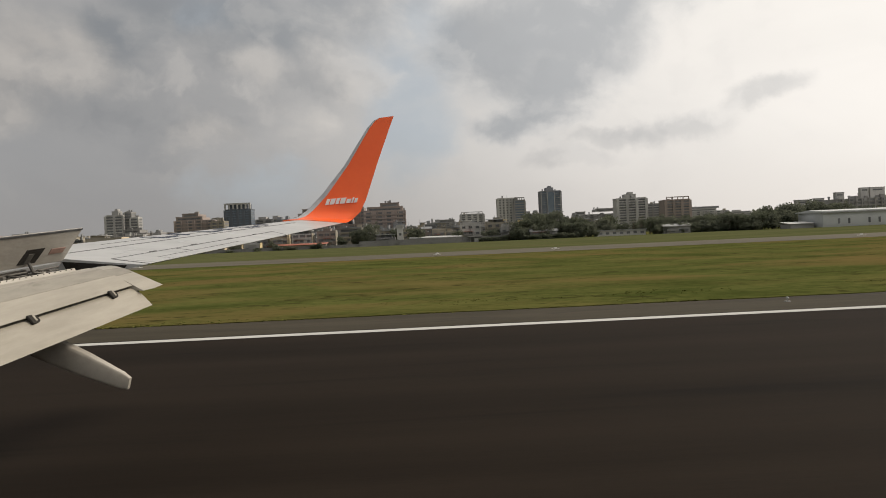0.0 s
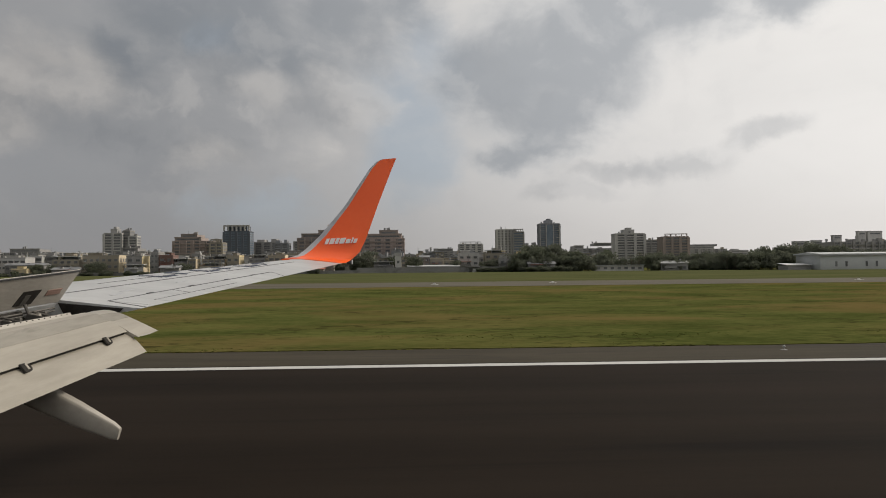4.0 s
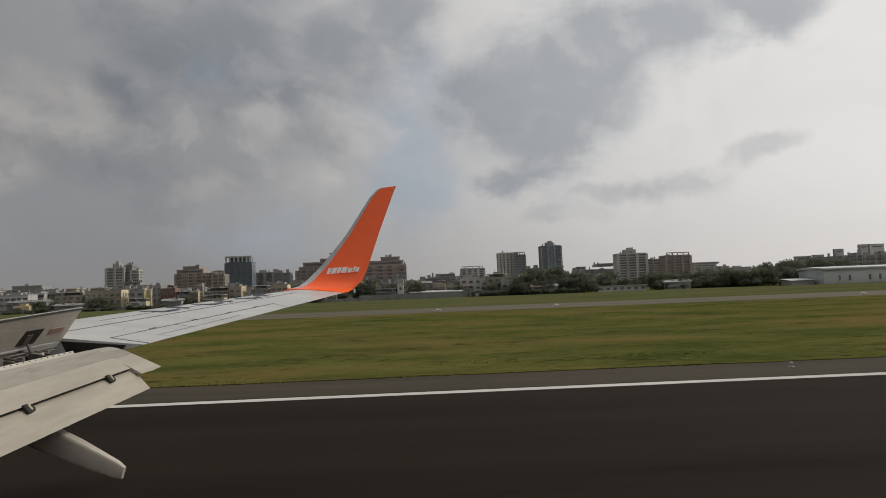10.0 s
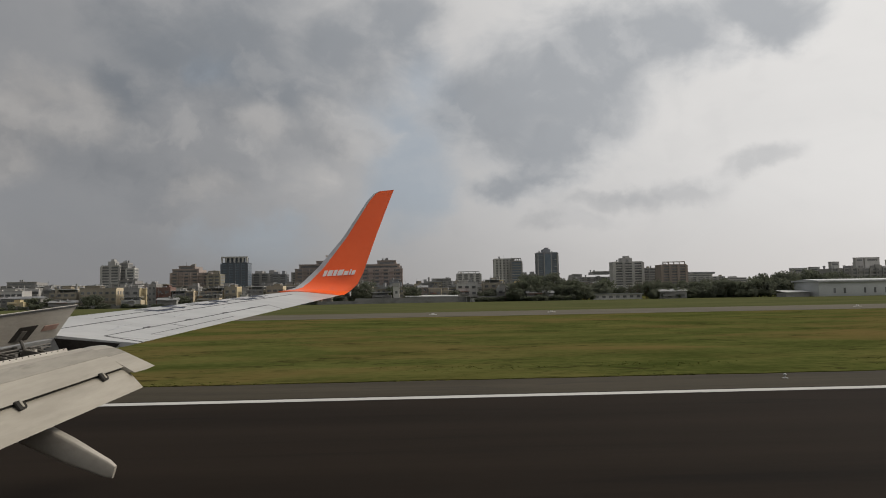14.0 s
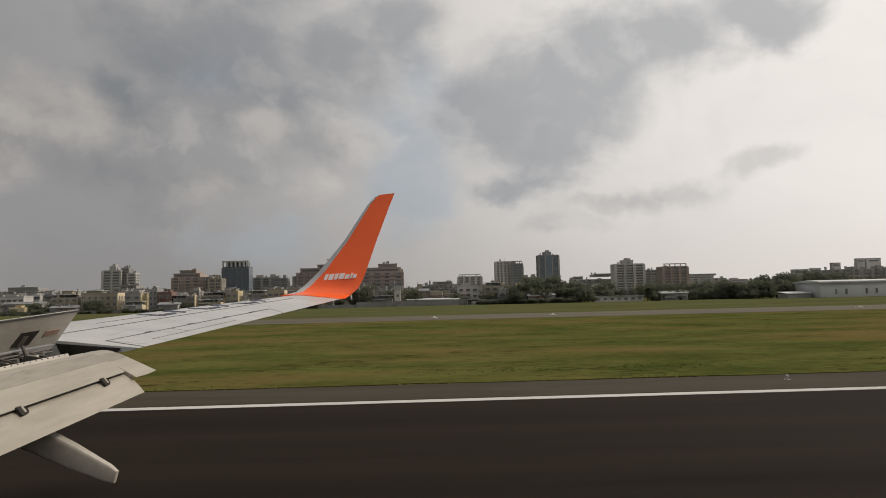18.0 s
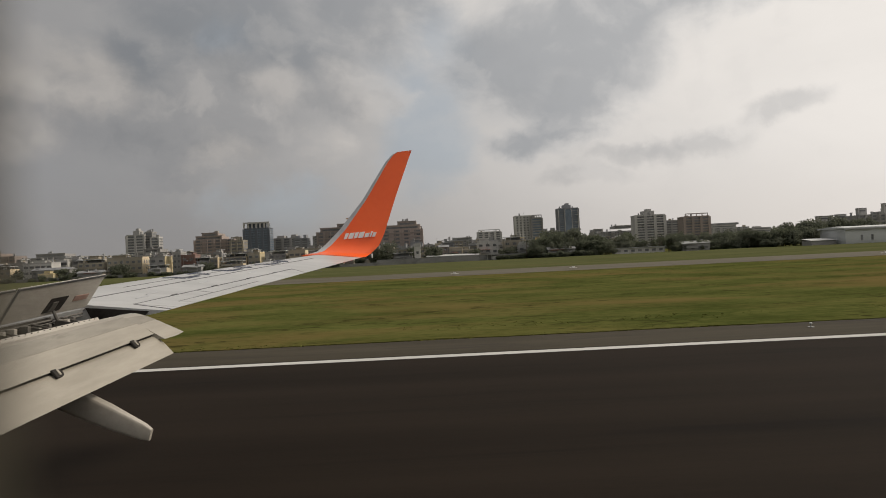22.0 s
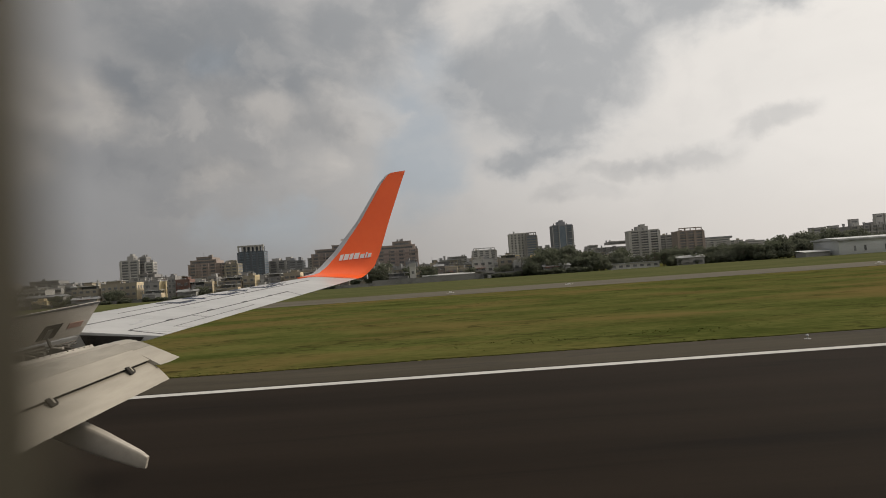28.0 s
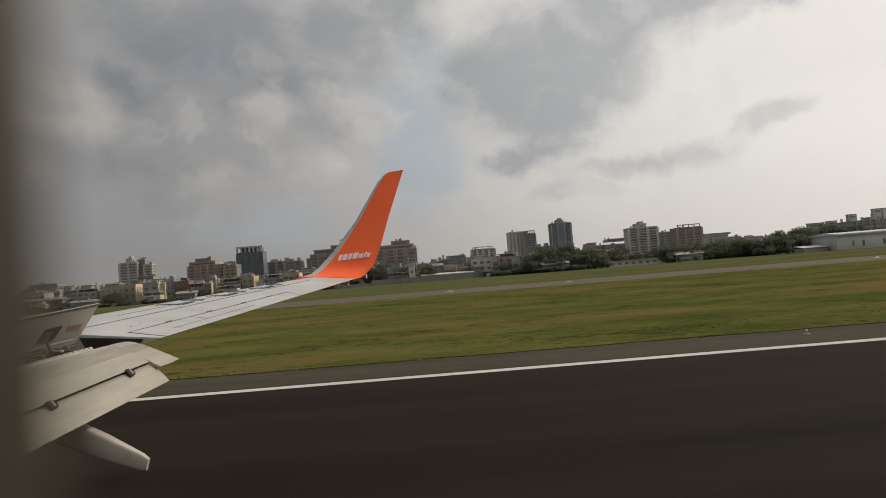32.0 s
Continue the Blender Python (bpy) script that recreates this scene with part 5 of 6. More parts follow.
part("roof", loft([[(-0.5, -0.5, 2.4), (-0.5, 10, 3.4), (-0.5, 10, 3.6), (-0.5, -0.5, 2.6)], [(13.5, -0.5, 2.4), (13.5, 10, 3.4), (13.5, 10, 3.6), (13.5, -0.5, 2.6)]]), ROOF_WHITE, annex)


# trees
def tree_meshes(seed, height, spread):
    r = random.Random(seed)
    limbs = [((0, 0, 0), (r.uniform(-0.3, 0.3), r.uniform(-0.3, 0.3), height * 0.5), 0.32, 0.2)]
    tips = []
    for k in range(7):
        a = k * math.tau / 7 + r.uniform(-0.3, 0.3)
        s = Vector(limbs[0][1]) * r.uniform(0.6, 1.0)
        e = (math.cos(a) * spread * r.uniform(0.4, 0.8), math.sin(a) * spread * r.uniform(0.4, 0.8), height * r.uniform(0.5, 0.9))
        limbs.append((tuple(s), e, 0.15, 0.04))
        tips.append(Vector(e))
    tips.append(Vector((0, 0, height * 0.86)))
    tips += [Vector((math.cos(q) * spread * 0.45, math.sin(q) * spread * 0.45, height * 0.32)) for q in (0.4, 2.5, 4.6)]
    verts, faces = [], []
    for a, b, ra, rb in limbs:
        one = loft([[Vector(p) + Vector((math.cos(q * math.tau / 6) * rad, math.sin(q * math.tau / 6) * rad, 0)) for q in range(6)] for p, rad in ((a, ra), (b, rb))])
        off = len(verts)
        one.verts.ensure_lookup_table()
        verts += [tuple(v.co) for v in one.verts]
        one.verts.index_update()
        faces += [[off + v.index for v in f.verts] for f in one.faces]
        one.free()
    tm = bpy.data.meshes.new("trunk")
    tm.from_pydata(verts, [], faces)
    tm.materials.append(BARK)
    verts, faces = [], []
    for tip in tips:
        for _ in range(130):
            d = Vector((r.gauss(0, 1), r.gauss(0, 1), r.gauss(0, 0.8)))
            c = tip + d.normalized() * (spread * 0.5) * r.random() ** 0.45
            c.z = max(c.z, height * r.uniform(0.04, 0.2))
            size = r.uniform(0.22, 0.5)
            u = Vector((r.gauss(0, 1), r.gauss(0, 1), r.gauss(0, 1))).normalized() * size
            v = u.cross(Vector((r.gauss(0, 1), r.gauss(0, 1), r.gauss(0, 1)))).normalized() * size * 0.7
            n = len(verts)
            verts += [c - u, c + v, c + u, c - v]
            faces.append((n, n + 1, n + 2, n + 3))
    cm = bpy.data.meshes.new("crown")
    cm.from_pydata([tuple(v) for v in verts], [], faces)
    cm.materials.append(LEAF)
    return tm, cm


MODELS = [tree_meshes(s, h, w) for s, h, w in ((1, 11.5, 5.0), (2, 10.0, 4.4), (3, 12.5, 4.2), (4, 8.5, 4.6), (5, 6.5, 3.4))]


def tree(x, y, model, scale=1.0):
    t = thing("tree", "dark green broadleaf tree with an uneven crown behind the airfield", "tree", (x, y, 0), "trees beyond the airfield")
    t.rotation_euler = (0, 0, x * 1.7)
    t.scale = (scale, scale, scale * (0.9 + 0.2 * ((x * 7.3) % 1)))
    part("trunk", MODELS[model][0], None, t)
    part("crown", MODELS[model][1], None, t)
    return t


TALL = [11.5, 10.0, 12.5, 8.5, 6.5]


def tree_line(x0, x1, y, h0, h1, step, models=(0, 1, 2, 3)):
    """A run of trees whose height goes from h0 to h1."""
    x = x0
    while x < x1:
        m = rng.choice(models)
        tree(x, y + rng.uniform(-4, 4), m, lerp(h0, h1, (x - x0) / (x1 - x0)) * rng.uniform(0.82, 1.06) / TALL[m] / 0.96)
        x += rng.uniform(0.75, 1.3) * step


rng = random.Random(23)
tree_line(58, 102, 424, 13.5, 13.5, 4.2, (0, 2, 0, 1))
tree_line(56, 104, 414, 7.0, 8.0, 3.6, (3, 4))
tree_line(66, 100, 436, 15.5, 14.5, 6.0, (0, 2))
tree_line(102, 138, 424, 9.0, 8.0, 5.5, (1, 3, 4))
tree_line(100, 104, 408, 4.0, 4.0, 3.0, (4,))
tree_line(112, 124, 436, 12.0, 10.5, 6.0)
tree_line(136, 200, 420, 9.0, 9.0, 4.0)
tree_line(138, 196, 408, 5.5, 6.5, 3.6, (3, 4))
tree_line(140, 200, 438, 10.5, 10.5, 7.0, (0, 2))
tree_line(182, 220, 402, 10.0, 12.5, 3.4)
tree_line(186, 214, 390, 8.0, 9.5, 3.0, (3, 0, 1))
tree_line(182, 200, 385, 4.0, 4.5, 2.6, (4,))
tree_line(214, 262, 410, 13.5, 12.5, 4.2, (0, 2, 1))
tree_line(262, 300, 408, 9.5, 9.0, 5.0)
tree_line(-42, -31, 437, 12.0, 11.5, 4.0, (0, 1))
tree_line(-42, -31, 433, 7.0, 7.0, 3.6, (3, 4))
for x, y, m, s in ((-7, 436, 1, 0.95), (-3.5, 437, 3, 1.05), (-2.5, 434, 4, 0.9), (-240, 436, 3, 0.9), (-232, 437, 4, 1.0), (-206, 438, 3, 0.95), (-201, 438, 3, 0.9), (-204, 434, 4, 1.0), (-120, 440, 4, 0.9), (40, 436, 4, 1.0), (45, 435, 3, 0.85), (-286, 438, 1, 1.0), (-52, 438, 4, 1.0), (-312, 437, 3, 0.8), (-268, 436, 4, 1.1), (-222, 470, 1, 1.0), (-176, 437, 3, 0.8), (-150, 438, 1, 0.8), (-146, 436, 4, 1.0), (-108, 470, 0, 0.9), (-96, 437, 4, 0.9), (-66, 470, 2, 0.95), (22, 437, 3, 0.8), (-18, 472, 1, 1.05)):
    tree(x, y, m, s)


def palm_meshes(seed, height):
    """A slim leaning trunk and a crown of drooping, split fronds."""
    r = random.Random(seed)
    rings = []
    for k in range(8):
        f_ = k / 7
        c, rad = Vector((0.5 * f_ * f_, 0.2 * f_, height * f_)), lerp(0.22, 0.12, f_)
        rings.append([c + Vector((math.cos(q * math.tau / 7) * rad, math.sin(q * math.tau / 7) * rad, 0)) for q in range(7)])
    tm = mesh_from(loft(rings), "palm_trunk", BARK)
    verts, faces = [], []
    top = Vector((0.5, 0.2, height))
    for k in range(18):
        a, rise, long_ = k * 2.4 + r.uniform(-0.2, 0.2), r.uniform(-0.2, 0.9), r.uniform(2.0, 2.8)
        out, side = Vector((math.cos(a), math.sin(a), 0)), Vector((-math.sin(a), math.cos(a), 0))
        for j in range(9):
            f_ = (j + 1) / 9
            c = top + out * (long_ * f_) + Vector((0, 0, rise * long_ * f_ - 1.5 * f_ * f_ * long_ * 0.6))
            for s_ in (-1, 1):
                tip = c + side * (s_ * 0.7 * (1.1 - f_ * 0.8)) + out * 0.35 - Vector((0, 0, 0.25))
                n = len(verts)
                verts += [tuple(c), tuple(c + out * 0.16), tuple(tip)]
                faces.append((n, n + 1, n + 2))
    cm = bpy.data.meshes.new("palm_fronds")
    cm.from_pydata(verts, [], faces)
    cm.materials.append(LEAF)
    return tm, cm


PALMS = [palm_meshes(41, 10.5), palm_meshes(42, 9.0)]
for k, (x, y) in enumerate(((52, 419), (58, 417), (63, 420), (71, 416), (79, 418), (128, 416), (133, 418))):
    palm = thing("palm_tree", "slim palm tree with drooping fronds beside the hedge", "palm tree", (x, y, 0), "palms beyond the airfield")
    palm.rotation_euler = (0, 0, k * 1.9)
    part("trunk", PALMS[k % 2][0], None, palm)
    part("crown", PALMS[k % 2][1], None, palm)
bush = tree_meshes(9, 2.6, 2.4)
bush_at = random.Random(31)
x = 36.0
while x < 197:
    if 96 < x < 138:
        x = 138.5
    b_ = thing("bush", "dark dense bush in a hedge along the far grass", "bush", (x, 407 + bush_at.uniform(-2, 2) if 60 < x else 422, 0), "hedge along the far grass")
    b_.scale = (1.1, 1.0, bush_at.uniform(0.7, 1.15))
    b_.rotation_euler = (0, 0, x)
    part("trunk", bush[0], None, b_)
    part("crown", bush[1], None, b_)
    x += bush_at.uniform(2.4, 3.4)

x = -334.0
while x < -58:
    b_ = thing("bush", "dark scrubby bush growing against the boundary wall", "bush", (x, 426.2, 0), "scrub along the boundary wall")
    b_.scale = (bush_at.uniform(0.8, 1.5), 0.8, bush_at.uniform(0.45, 1.15))
    b_.rotation_euler = (0, 0, x)
    part("trunk", bush[0], None, b_)
    part("crown", bush[1], None, b_)
    x += bush_at.choice([3.2, 4.0, 6.5, 12.0, 17.0])

# runway edge lights on the shoulder, and small taxiway plates
first = None
for k in range(-2, 4):
    m_at = pose(15.97 + 60 * (k - 0), 31.5, 0.016)
    if first is None:
        first = thing("edge_light", "small pale runway edge light on a round base", "runway light", m_at.translation, "runway edge lights")
        first.scale = (0.8, 0.8, 0.65)
        part("base_plate", rod((0, 0, 0), (0, 0, 0.03), 0.17, 16), STEEL_GREY, first)
        part("stem", rod((0, 0, 0.03), (0, 0, 0.20), 0.025, 8), STEEL_GREY, first)
        part("lamp", loft([[Vector((math.cos(a) * q, math.sin(a) * q, h)) for a in [j * math.tau / 12 for j in range(12)]] for q, h in ((0.06, 0.20), (0.085, 0.23), (0.07, 0.30), (0.025, 0.33))]), LAMP_GLASS, first)
    else:
        copy_thing(first, m_at)
plate0 = None
for x, y in ((2.7, 146.8), (28.4, 149.5), (-60, 147), (95, 148), (165, 148), (-140, 148)):
    if plate0 is None:
        plate0 = thing("taxiway_marker", "low pale marker plate beside the taxiway", "marker", (x, y, 0.02), "taxiway markers")
        plate0.scale = (0.62, 0.8, 0.75)
        part("plate", box((-1.3, -0.5, 0), (1.3, 0.5, 0.08), 0.03), PALE_PLATE, plate0)
        part("board", box((-0.5, -0.05, 0.08), (0.5, 0.05, 0.42), 0.02), PALE_PLATE, plate0)
    else:
        copy_thing(plate0, pose(x, y, 0.02))


# ---- the airport further back along the runway ----
LILAC = material("cargo_cladding", (0.48, 0.47, 0.52), (0.58, 0.57, 0.62), 0.6, 0, 0.05, 0.8, 0.0, coords="World")
LILAC_BAND = material("cargo_band", (0.24, 0.23, 0.32), (0.31, 0.30, 0.39), 0.6, 0, 0.05, 0.8, 0.0, coords="World")
ROOF_TEAL = material("terminal_roof", (0.28, 0.33, 0.35), (0.38, 0.43, 0.45), 0.45, 0.2, 0.05, 0.8, 0.0, coords="World")
APRON = material("apron_concrete", (0.17, 0.16, 0.145), (0.25, 0.24, 0.22), 0.9, 0, 0.1, 2, 0.0, coords="World", spots=(0.13, 0.12, 0.11), spot_scale=0.06, spec=0.1)
DARK_GREEN = material("dark_green_tail", (0.03, 0.06, 0.045), (0.05, 0.085, 0.065), 0.4, 0, 0.5, 6, 0.0)
BLACK_PANEL = material("black_panel", (0.02, 0.02, 0.022), (0.04, 0.04, 0.042), 0.7, 0, 2, 14, 0.0)

# pale lilac cargo hall in two steps, with bands, docks, vents and a stair tower
cargo = thing("cargo_hall", "long pale lilac cargo hall with dark horizontal bands", "cargo hall", (669, 470, 0))
for z0, z1, x0, x1 in ((5.0, 23, 0, 136), (23, 31, 12, 112)):
    block("wall", LILAC, cargo, (x0, 0, z0), (x1, 55, z1))
    for k in range(int((z1 - z0) / 4.5)):
        block("band", LILAC_BAND, cargo, (x0 - 0.2, -0.25, z0 + 1.6 + 4.5 * k), (x1 + 0.2, 0.1, z0 + 2.2 + 4.5 * k))
    block("parapet", ROOF_WHITE, cargo, (x0 - 0.4, -0.5, z1), (x1 + 0.4, 55.4, z1 + 0.6))
block("dock_recess", BLACK_PANEL, cargo, (0.5, 3.0, 0), (135.5, 50, 4.9), "dark open loading dock")
for k in range(18):
    block("dock_column", LILAC, cargo, (0.5 + 7.9 * k, 0.2, 0), (1.7 + 7.9 * k, 1.4, 5.0))
for k in range(26):
    block("roof_vent", GREY_WALL, cargo, (16 + 3.6 * k, -0.3, 28.4), (18 + 3.6 * k, 0.1, 29.6))
for k in range(9):
    block("window", PANE, cargo, (6 + 1.8 * k, -0.3, 12.2), (7.1 + 1.8 * k, 0.1, 13.6))
block("sign_bar", LILAC_BAND, cargo, (50, -0.5, 27.4), (58, -0.2, 29.6), "dark sign lettering bar")
block("sign_bar", LILAC_BAND, cargo, (45, -0.5, 24.4), (62, -0.2, 25.8))
block("stair_tower", LILAC, cargo, (-14, 4, 0), (-0.2, 20, 20))
block("stair_tower_cap", LILAC_BAND, cargo, (-14.2, 3.8, 20), (0, 20.2, 21))

# terminal with an arched roof, a scalloped white facade, triangular panes and roof lanterns
terminal = thing("terminal", "long grey terminal with an arched roof and scalloped white facade", "terminal", (1240, 720, 0))
block("wall", GREY_WALL, terminal, (0, 0, 0), (420, 60, 9))
block("glass_front", BLUE_GLASS, terminal, (2, -0.4, 9), (418, 50, 15))
part("roof", loft([[(x, 60 * (0.5 - 0.5 * math.cos(a)) - 4, 15 + 9 * math.sin(a)) for a in [k * math.pi / 12 for k in range(13)]] for x in (-4, 424)]), ROOF_TEAL, terminal, "", True, 60)
tooth = mesh_from(loft([[(0, -0.9, 9.2), (8, -0.9, 9.2), (4, -0.9, 16.5)], [(0, -0.4, 9.2), (8, -0.4, 9.2), (4, -0.4, 16.5)]]), "tooth", WHITE_WALL, False)
pane = mesh_from(loft([[(0, -1.6, 3.5), (9, -1.6, 3.5), (4.5, -1.6, 17)], [(0, -1.0, 3.5), (9, -1.0, 3.5), (4.5, -1.0, 17)]]), "tri_pane", BLUE_GLASS, False)
for k in range(40):
    part("facade_tooth", tooth, None, terminal).location = (10 + 10 * k, 0, 0)
for k in range(4):
    part("triangular_pane", pane, None, terminal, "tall triangular dark pane").location = (60 + 11 * k, 0, 0)
for x in (20, 210, 300):
    part("roof_lantern", loft([[(x - 7, 18, 23.5), (x + 7, 18, 23.5), (x + 7, 32, 23.5), (x - 7, 32, 23.5)], [(x - 0.3, 24.7, 31), (x + 0.3, 24.7, 31), (x + 0.3, 25.3, 31), (x - 0.3, 25.3, 31)]]), BLUE_GLASS, terminal, "pyramid roof lantern", False)
for x0, x1 in ((96, 130), (132, 150), (330, 350)):
    block("plant_room", GREY_WALL, terminal, (x0, 20, 22), (x1, 40, 31))
for k in range(4):
    block("pier_building", GREY_WALL, terminal, (10 + 110 * k, -60, 0), (34 + 110 * k, 0, 11))
    block("pier_glass", BLUE_GLASS, terminal, (9.7 + 110 * k, -60.3, 4), (34.3 + 110 * k, -1, 8))
    part("pier_roof", loft([[(22 + 110 * k - 14 * math.cos(a), y, 11 + 6 * math.sin(a)) for a in [j * math.pi / 8 for j in range(9)]] for y in (-61, 0)]), ROOF_TEAL, terminal, "rounded pale pier roof", True, 60)
concourse = thing("concourse", "long low white concourse with a ribbon of windows", "terminal", (930, 600, 0))
block("wall", WHITE_WALL, concourse, (0, 0, 0), (300, 26, 9))
block("ribbon_window", PANE, concourse, (1, -0.2, 4.2), (299, 0.1, 6.6))
block("roof", ROOF_WHITE, concourse, (-1, -1.2, 9), (301, 27, 9.8))
for k in range(24):
    block("mullion", WHITE_WALL, concourse, (12.2 * k + 2, -0.4, 4.2), (12.2 * k + 2.6, -0.15, 6.6))
for x in (960, 1030):
    portal = thing("portal_frame", "white portal frame bridging a building site", "gantry", (x, 650, 0), "portal frames behind the concourse")
    for dx in (0, 26):
        block("column", ROOF_WHITE, portal, (dx, 0, 0), (dx + 3, 3, 22))
    block("beam", ROOF_WHITE, portal, (-1, -0.4, 22), (30, 3.4, 25))
for x, y, tall in ((880, 560, 30), (526, 520, 24)):
    ct = thing("control_tower", "grey control tower with a glazed cab", "tower", (x, y, 0), "control towers")
    block("shaft", GREY_WALL, ct, (-2.4, -2.4, 0), (2.4, 2.4, tall))
    part("cab", loft([[(q * math.cos(a), q * math.sin(a), z) for a in [j * math.tau / 8 for j in range(8)]] for q, z in ((4.2, tall), (5.4, tall + 3.6))]), BLUE_GLASS, ct, "dark glazed cab", False)
    part("cab_roof", loft([[(q * math.cos(a), q * math.sin(a), z) for a in [j * math.tau / 8 for j in range(8)]] for q, z in ((5.8, tall + 3.6), (5.8, tall + 4.3))]), ROOF_WHITE, ct, "", False)
    block("antenna", STEEL_GREY, ct, (-0.1, -0.1, tall + 4.3), (0.1, 0.1, tall + 8))


def parked_airliner(x, y, turn, long_, tail_m, label):
    """An airliner on its wheels, nose along its own +x."""
    t = thing("parked_airliner", label, "aircraft", (x, y, 0.02), "airliners on the apron")
    t.rotation_euler = (0, 0, radians(turn))
    r, zc = long_ * 0.052, long_ * 0.105
    rows = []
    for f_, q, lift in ((0.0, 0.04, -0.25), (0.02, 0.45, -0.15), (0.06, 0.82, -0.05), (0.12, 1.0, 0), (0.62, 1.0, 0), (0.8, 0.72, 0.22), (0.93, 0.36, 0.5), (1.0, 0.12, 0.66)):
        rows.append([(long_ * (0.5 - f_), r * q * math.cos(a), zc + r * (lift + q * math.sin(a))) for a in [j * math.tau / 16 for j in range(16)]])
    body = part("fuselage", loft(rows), BODY, t)
    block("window_line", BLACK_PANEL, body, (-long_ * 0.28, -r * 1.003, zc + r * 0.18), (long_ * 0.36, r * 1.003, zc + r * 0.30))
    block("cockpit_glass", BLACK_PANEL, body, (long_ * 0.425, -r * 0.62, zc + r * 0.28), (long_ * 0.452, r * 0.62, zc + r * 0.52))
    for s in (-1, 1):
        tip = long_ * 0.46 * s
        part("wing", loft([[(long_ * xa, yy, z), (long_ * xb, yy, z), (long_ * xb, yy, z - th), (long_ * xa, yy, z - th)] for xa, xb, yy, z, th in ((0.10, -0.10, r * 0.5 * s, zc - r * 0.5, r * 0.28), (-0.16, -0.205, tip, zc + r * 0.25, 0.12))]), PAINT_WHITE, t, "", False)
        part("winglet", loft([[(long_ * xa, tip + dy * s, z), (long_ * xb, tip + dy * s, z), (long_ * xb, tip + dy * s + 0.1, z), (long_ * xa, tip + dy * s + 0.1, z)] for xa, xb, dy, z in ((-0.165, -0.205, 0, zc + r * 0.2), (-0.205, -0.225, 0.5, zc + r * 1.3))]), tail_m, t, "", False)
        part("engine", loft([[(long_ * f_, long_ * 0.16 * s + q * math.cos(a), zc - r * 1.0 + q * math.sin(a)) for a in [j * math.tau / 14 for j in range(14)]] for f_, q in ((0.085, r * 0.44), (0.07, r * 0.52), (0.0, r * 0.50), (-0.05, r * 0.30))]), GREY_EDGE, t)
        part("tailplane", loft([[(long_ * xa, yy, z), (long_ * xb, yy, z), (long_ * xb, yy, z - 0.2), (long_ * xa, yy, z - 0.2)] for xa, xb, yy, z in ((-0.40, -0.48, r * 0.2 * s, zc + r * 0.5), (-0.465, -0.50, long_ * 0.17 * s, zc + r * 0.75))]), PAINT_WHITE, t, "", False)
        part("main_gear", rod((-long_ * 0.03, long_ * 0.085 * s - 0.7, 0.62), (-long_ * 0.03, long_ * 0.085 * s + 0.7, 0.62), 0.62, 16), RUBBER, t)
        part("gear_leg", rod((-long_ * 0.03, long_ * 0.085 * s, 0.6), (-long_ * 0.03, long_ * 0.085 * s, zc - r * 0.5), 0.18, 8), STEEL, t)
    part("fin", loft([[(long_ * xa, yy, z) for xa, yy in ((a, -th), (b, -th), (b, th), (a, th))] for a, b, z, th in ((-0.34, -0.47, zc + r * 0.8, 0.25), (-0.455, -0.50, zc + long_ * 0.20, 0.1))]), tail_m, t, "coloured tail fin", False)
    part("nose_gear", rod((long_ * 0.38, -0.4, 0.45), (long_ * 0.38, 0.4, 0.45), 0.45, 14), RUBBER, t)
    part("nose_leg", rod((long_ * 0.38, 0, 0.4), (long_ * 0.38, 0, zc - r * 0.7), 0.14, 8), STEEL, t)
    return t


parked_airliner(1145, 364, -72, 59, DARK_GREEN, "white wide-body airliner with a dark green tail on the apron")
parked_airliner(1205, 455, 8, 40, REG_GREY, "white airliner parked before the terminal")
parked_airliner(1480, 520, 176, 48, REG_GREY, "white airliner with a grey tail parked at a pier")
parked_airliner(985, 500, 30, 38, PAINT_SPOILER, "small white airliner far across the apron")
parked_airliner(1060, 510, -20, 38, ORANGE, "white airliner with an orange tail across the apron")
sheet("apron", 560, 2200, 205.0, 720.0, 0.02, APRON, "wide pale concrete apron in front of the terminal", "apron", 60, 1.5)
for x, y in ((1232, 655), (1342, 655), (1452, 655)):
    jet = thing("jet_bridge", "grey covered boarding bridge on a wheeled leg", "boarding bridge", (x, y, 0), "boarding bridges at the piers")
    block("tunnel", GREY_WALL, jet, (-1.6, -26, 4.2), (1.6, 0, 7.0))
    block("cab", WHITE_WALL, jet, (-2.4, -30, 4.0), (2.4, -26, 7.4))
    block("leg", STEEL_GREY, jet, (-0.5, -22, 0.4), (0.5, -21, 4.2))
    block("rotunda", WHITE_WALL, jet, (-2.6, -0.2, 0), (2.6, 4.8, 7.6))
mast0 = None
for x in (590, 830, 960, 1090, 1220, 1350, 1480):
    if mast0 is None:
        mast0 = thing("light_mast", "tall slim apron floodlight mast with a lamp rack", "light mast", (x, 430, 0), "apron floodlight masts")
        part("pole", rod((0, 0, 0), (0, 0, 24), 0.35, 8), STEEL_GREY, mast0)
        rack = part("lamp_rack", box((-2.6, -0.4, 23.4), (2.6, 0.4, 25.0), 0.1), STEEL_GREY, mast0)
        for k in range(4):
            part("floodlight", box((-2.3 + 1.25 * k, -0.7, 23.6), (-1.5 + 1.25 * k, -0.42, 24.6), 0.05), LAMP_GLASS, rack)
    else:
        copy_thing(mast0, pose(x, 430, 0))
board0 = None
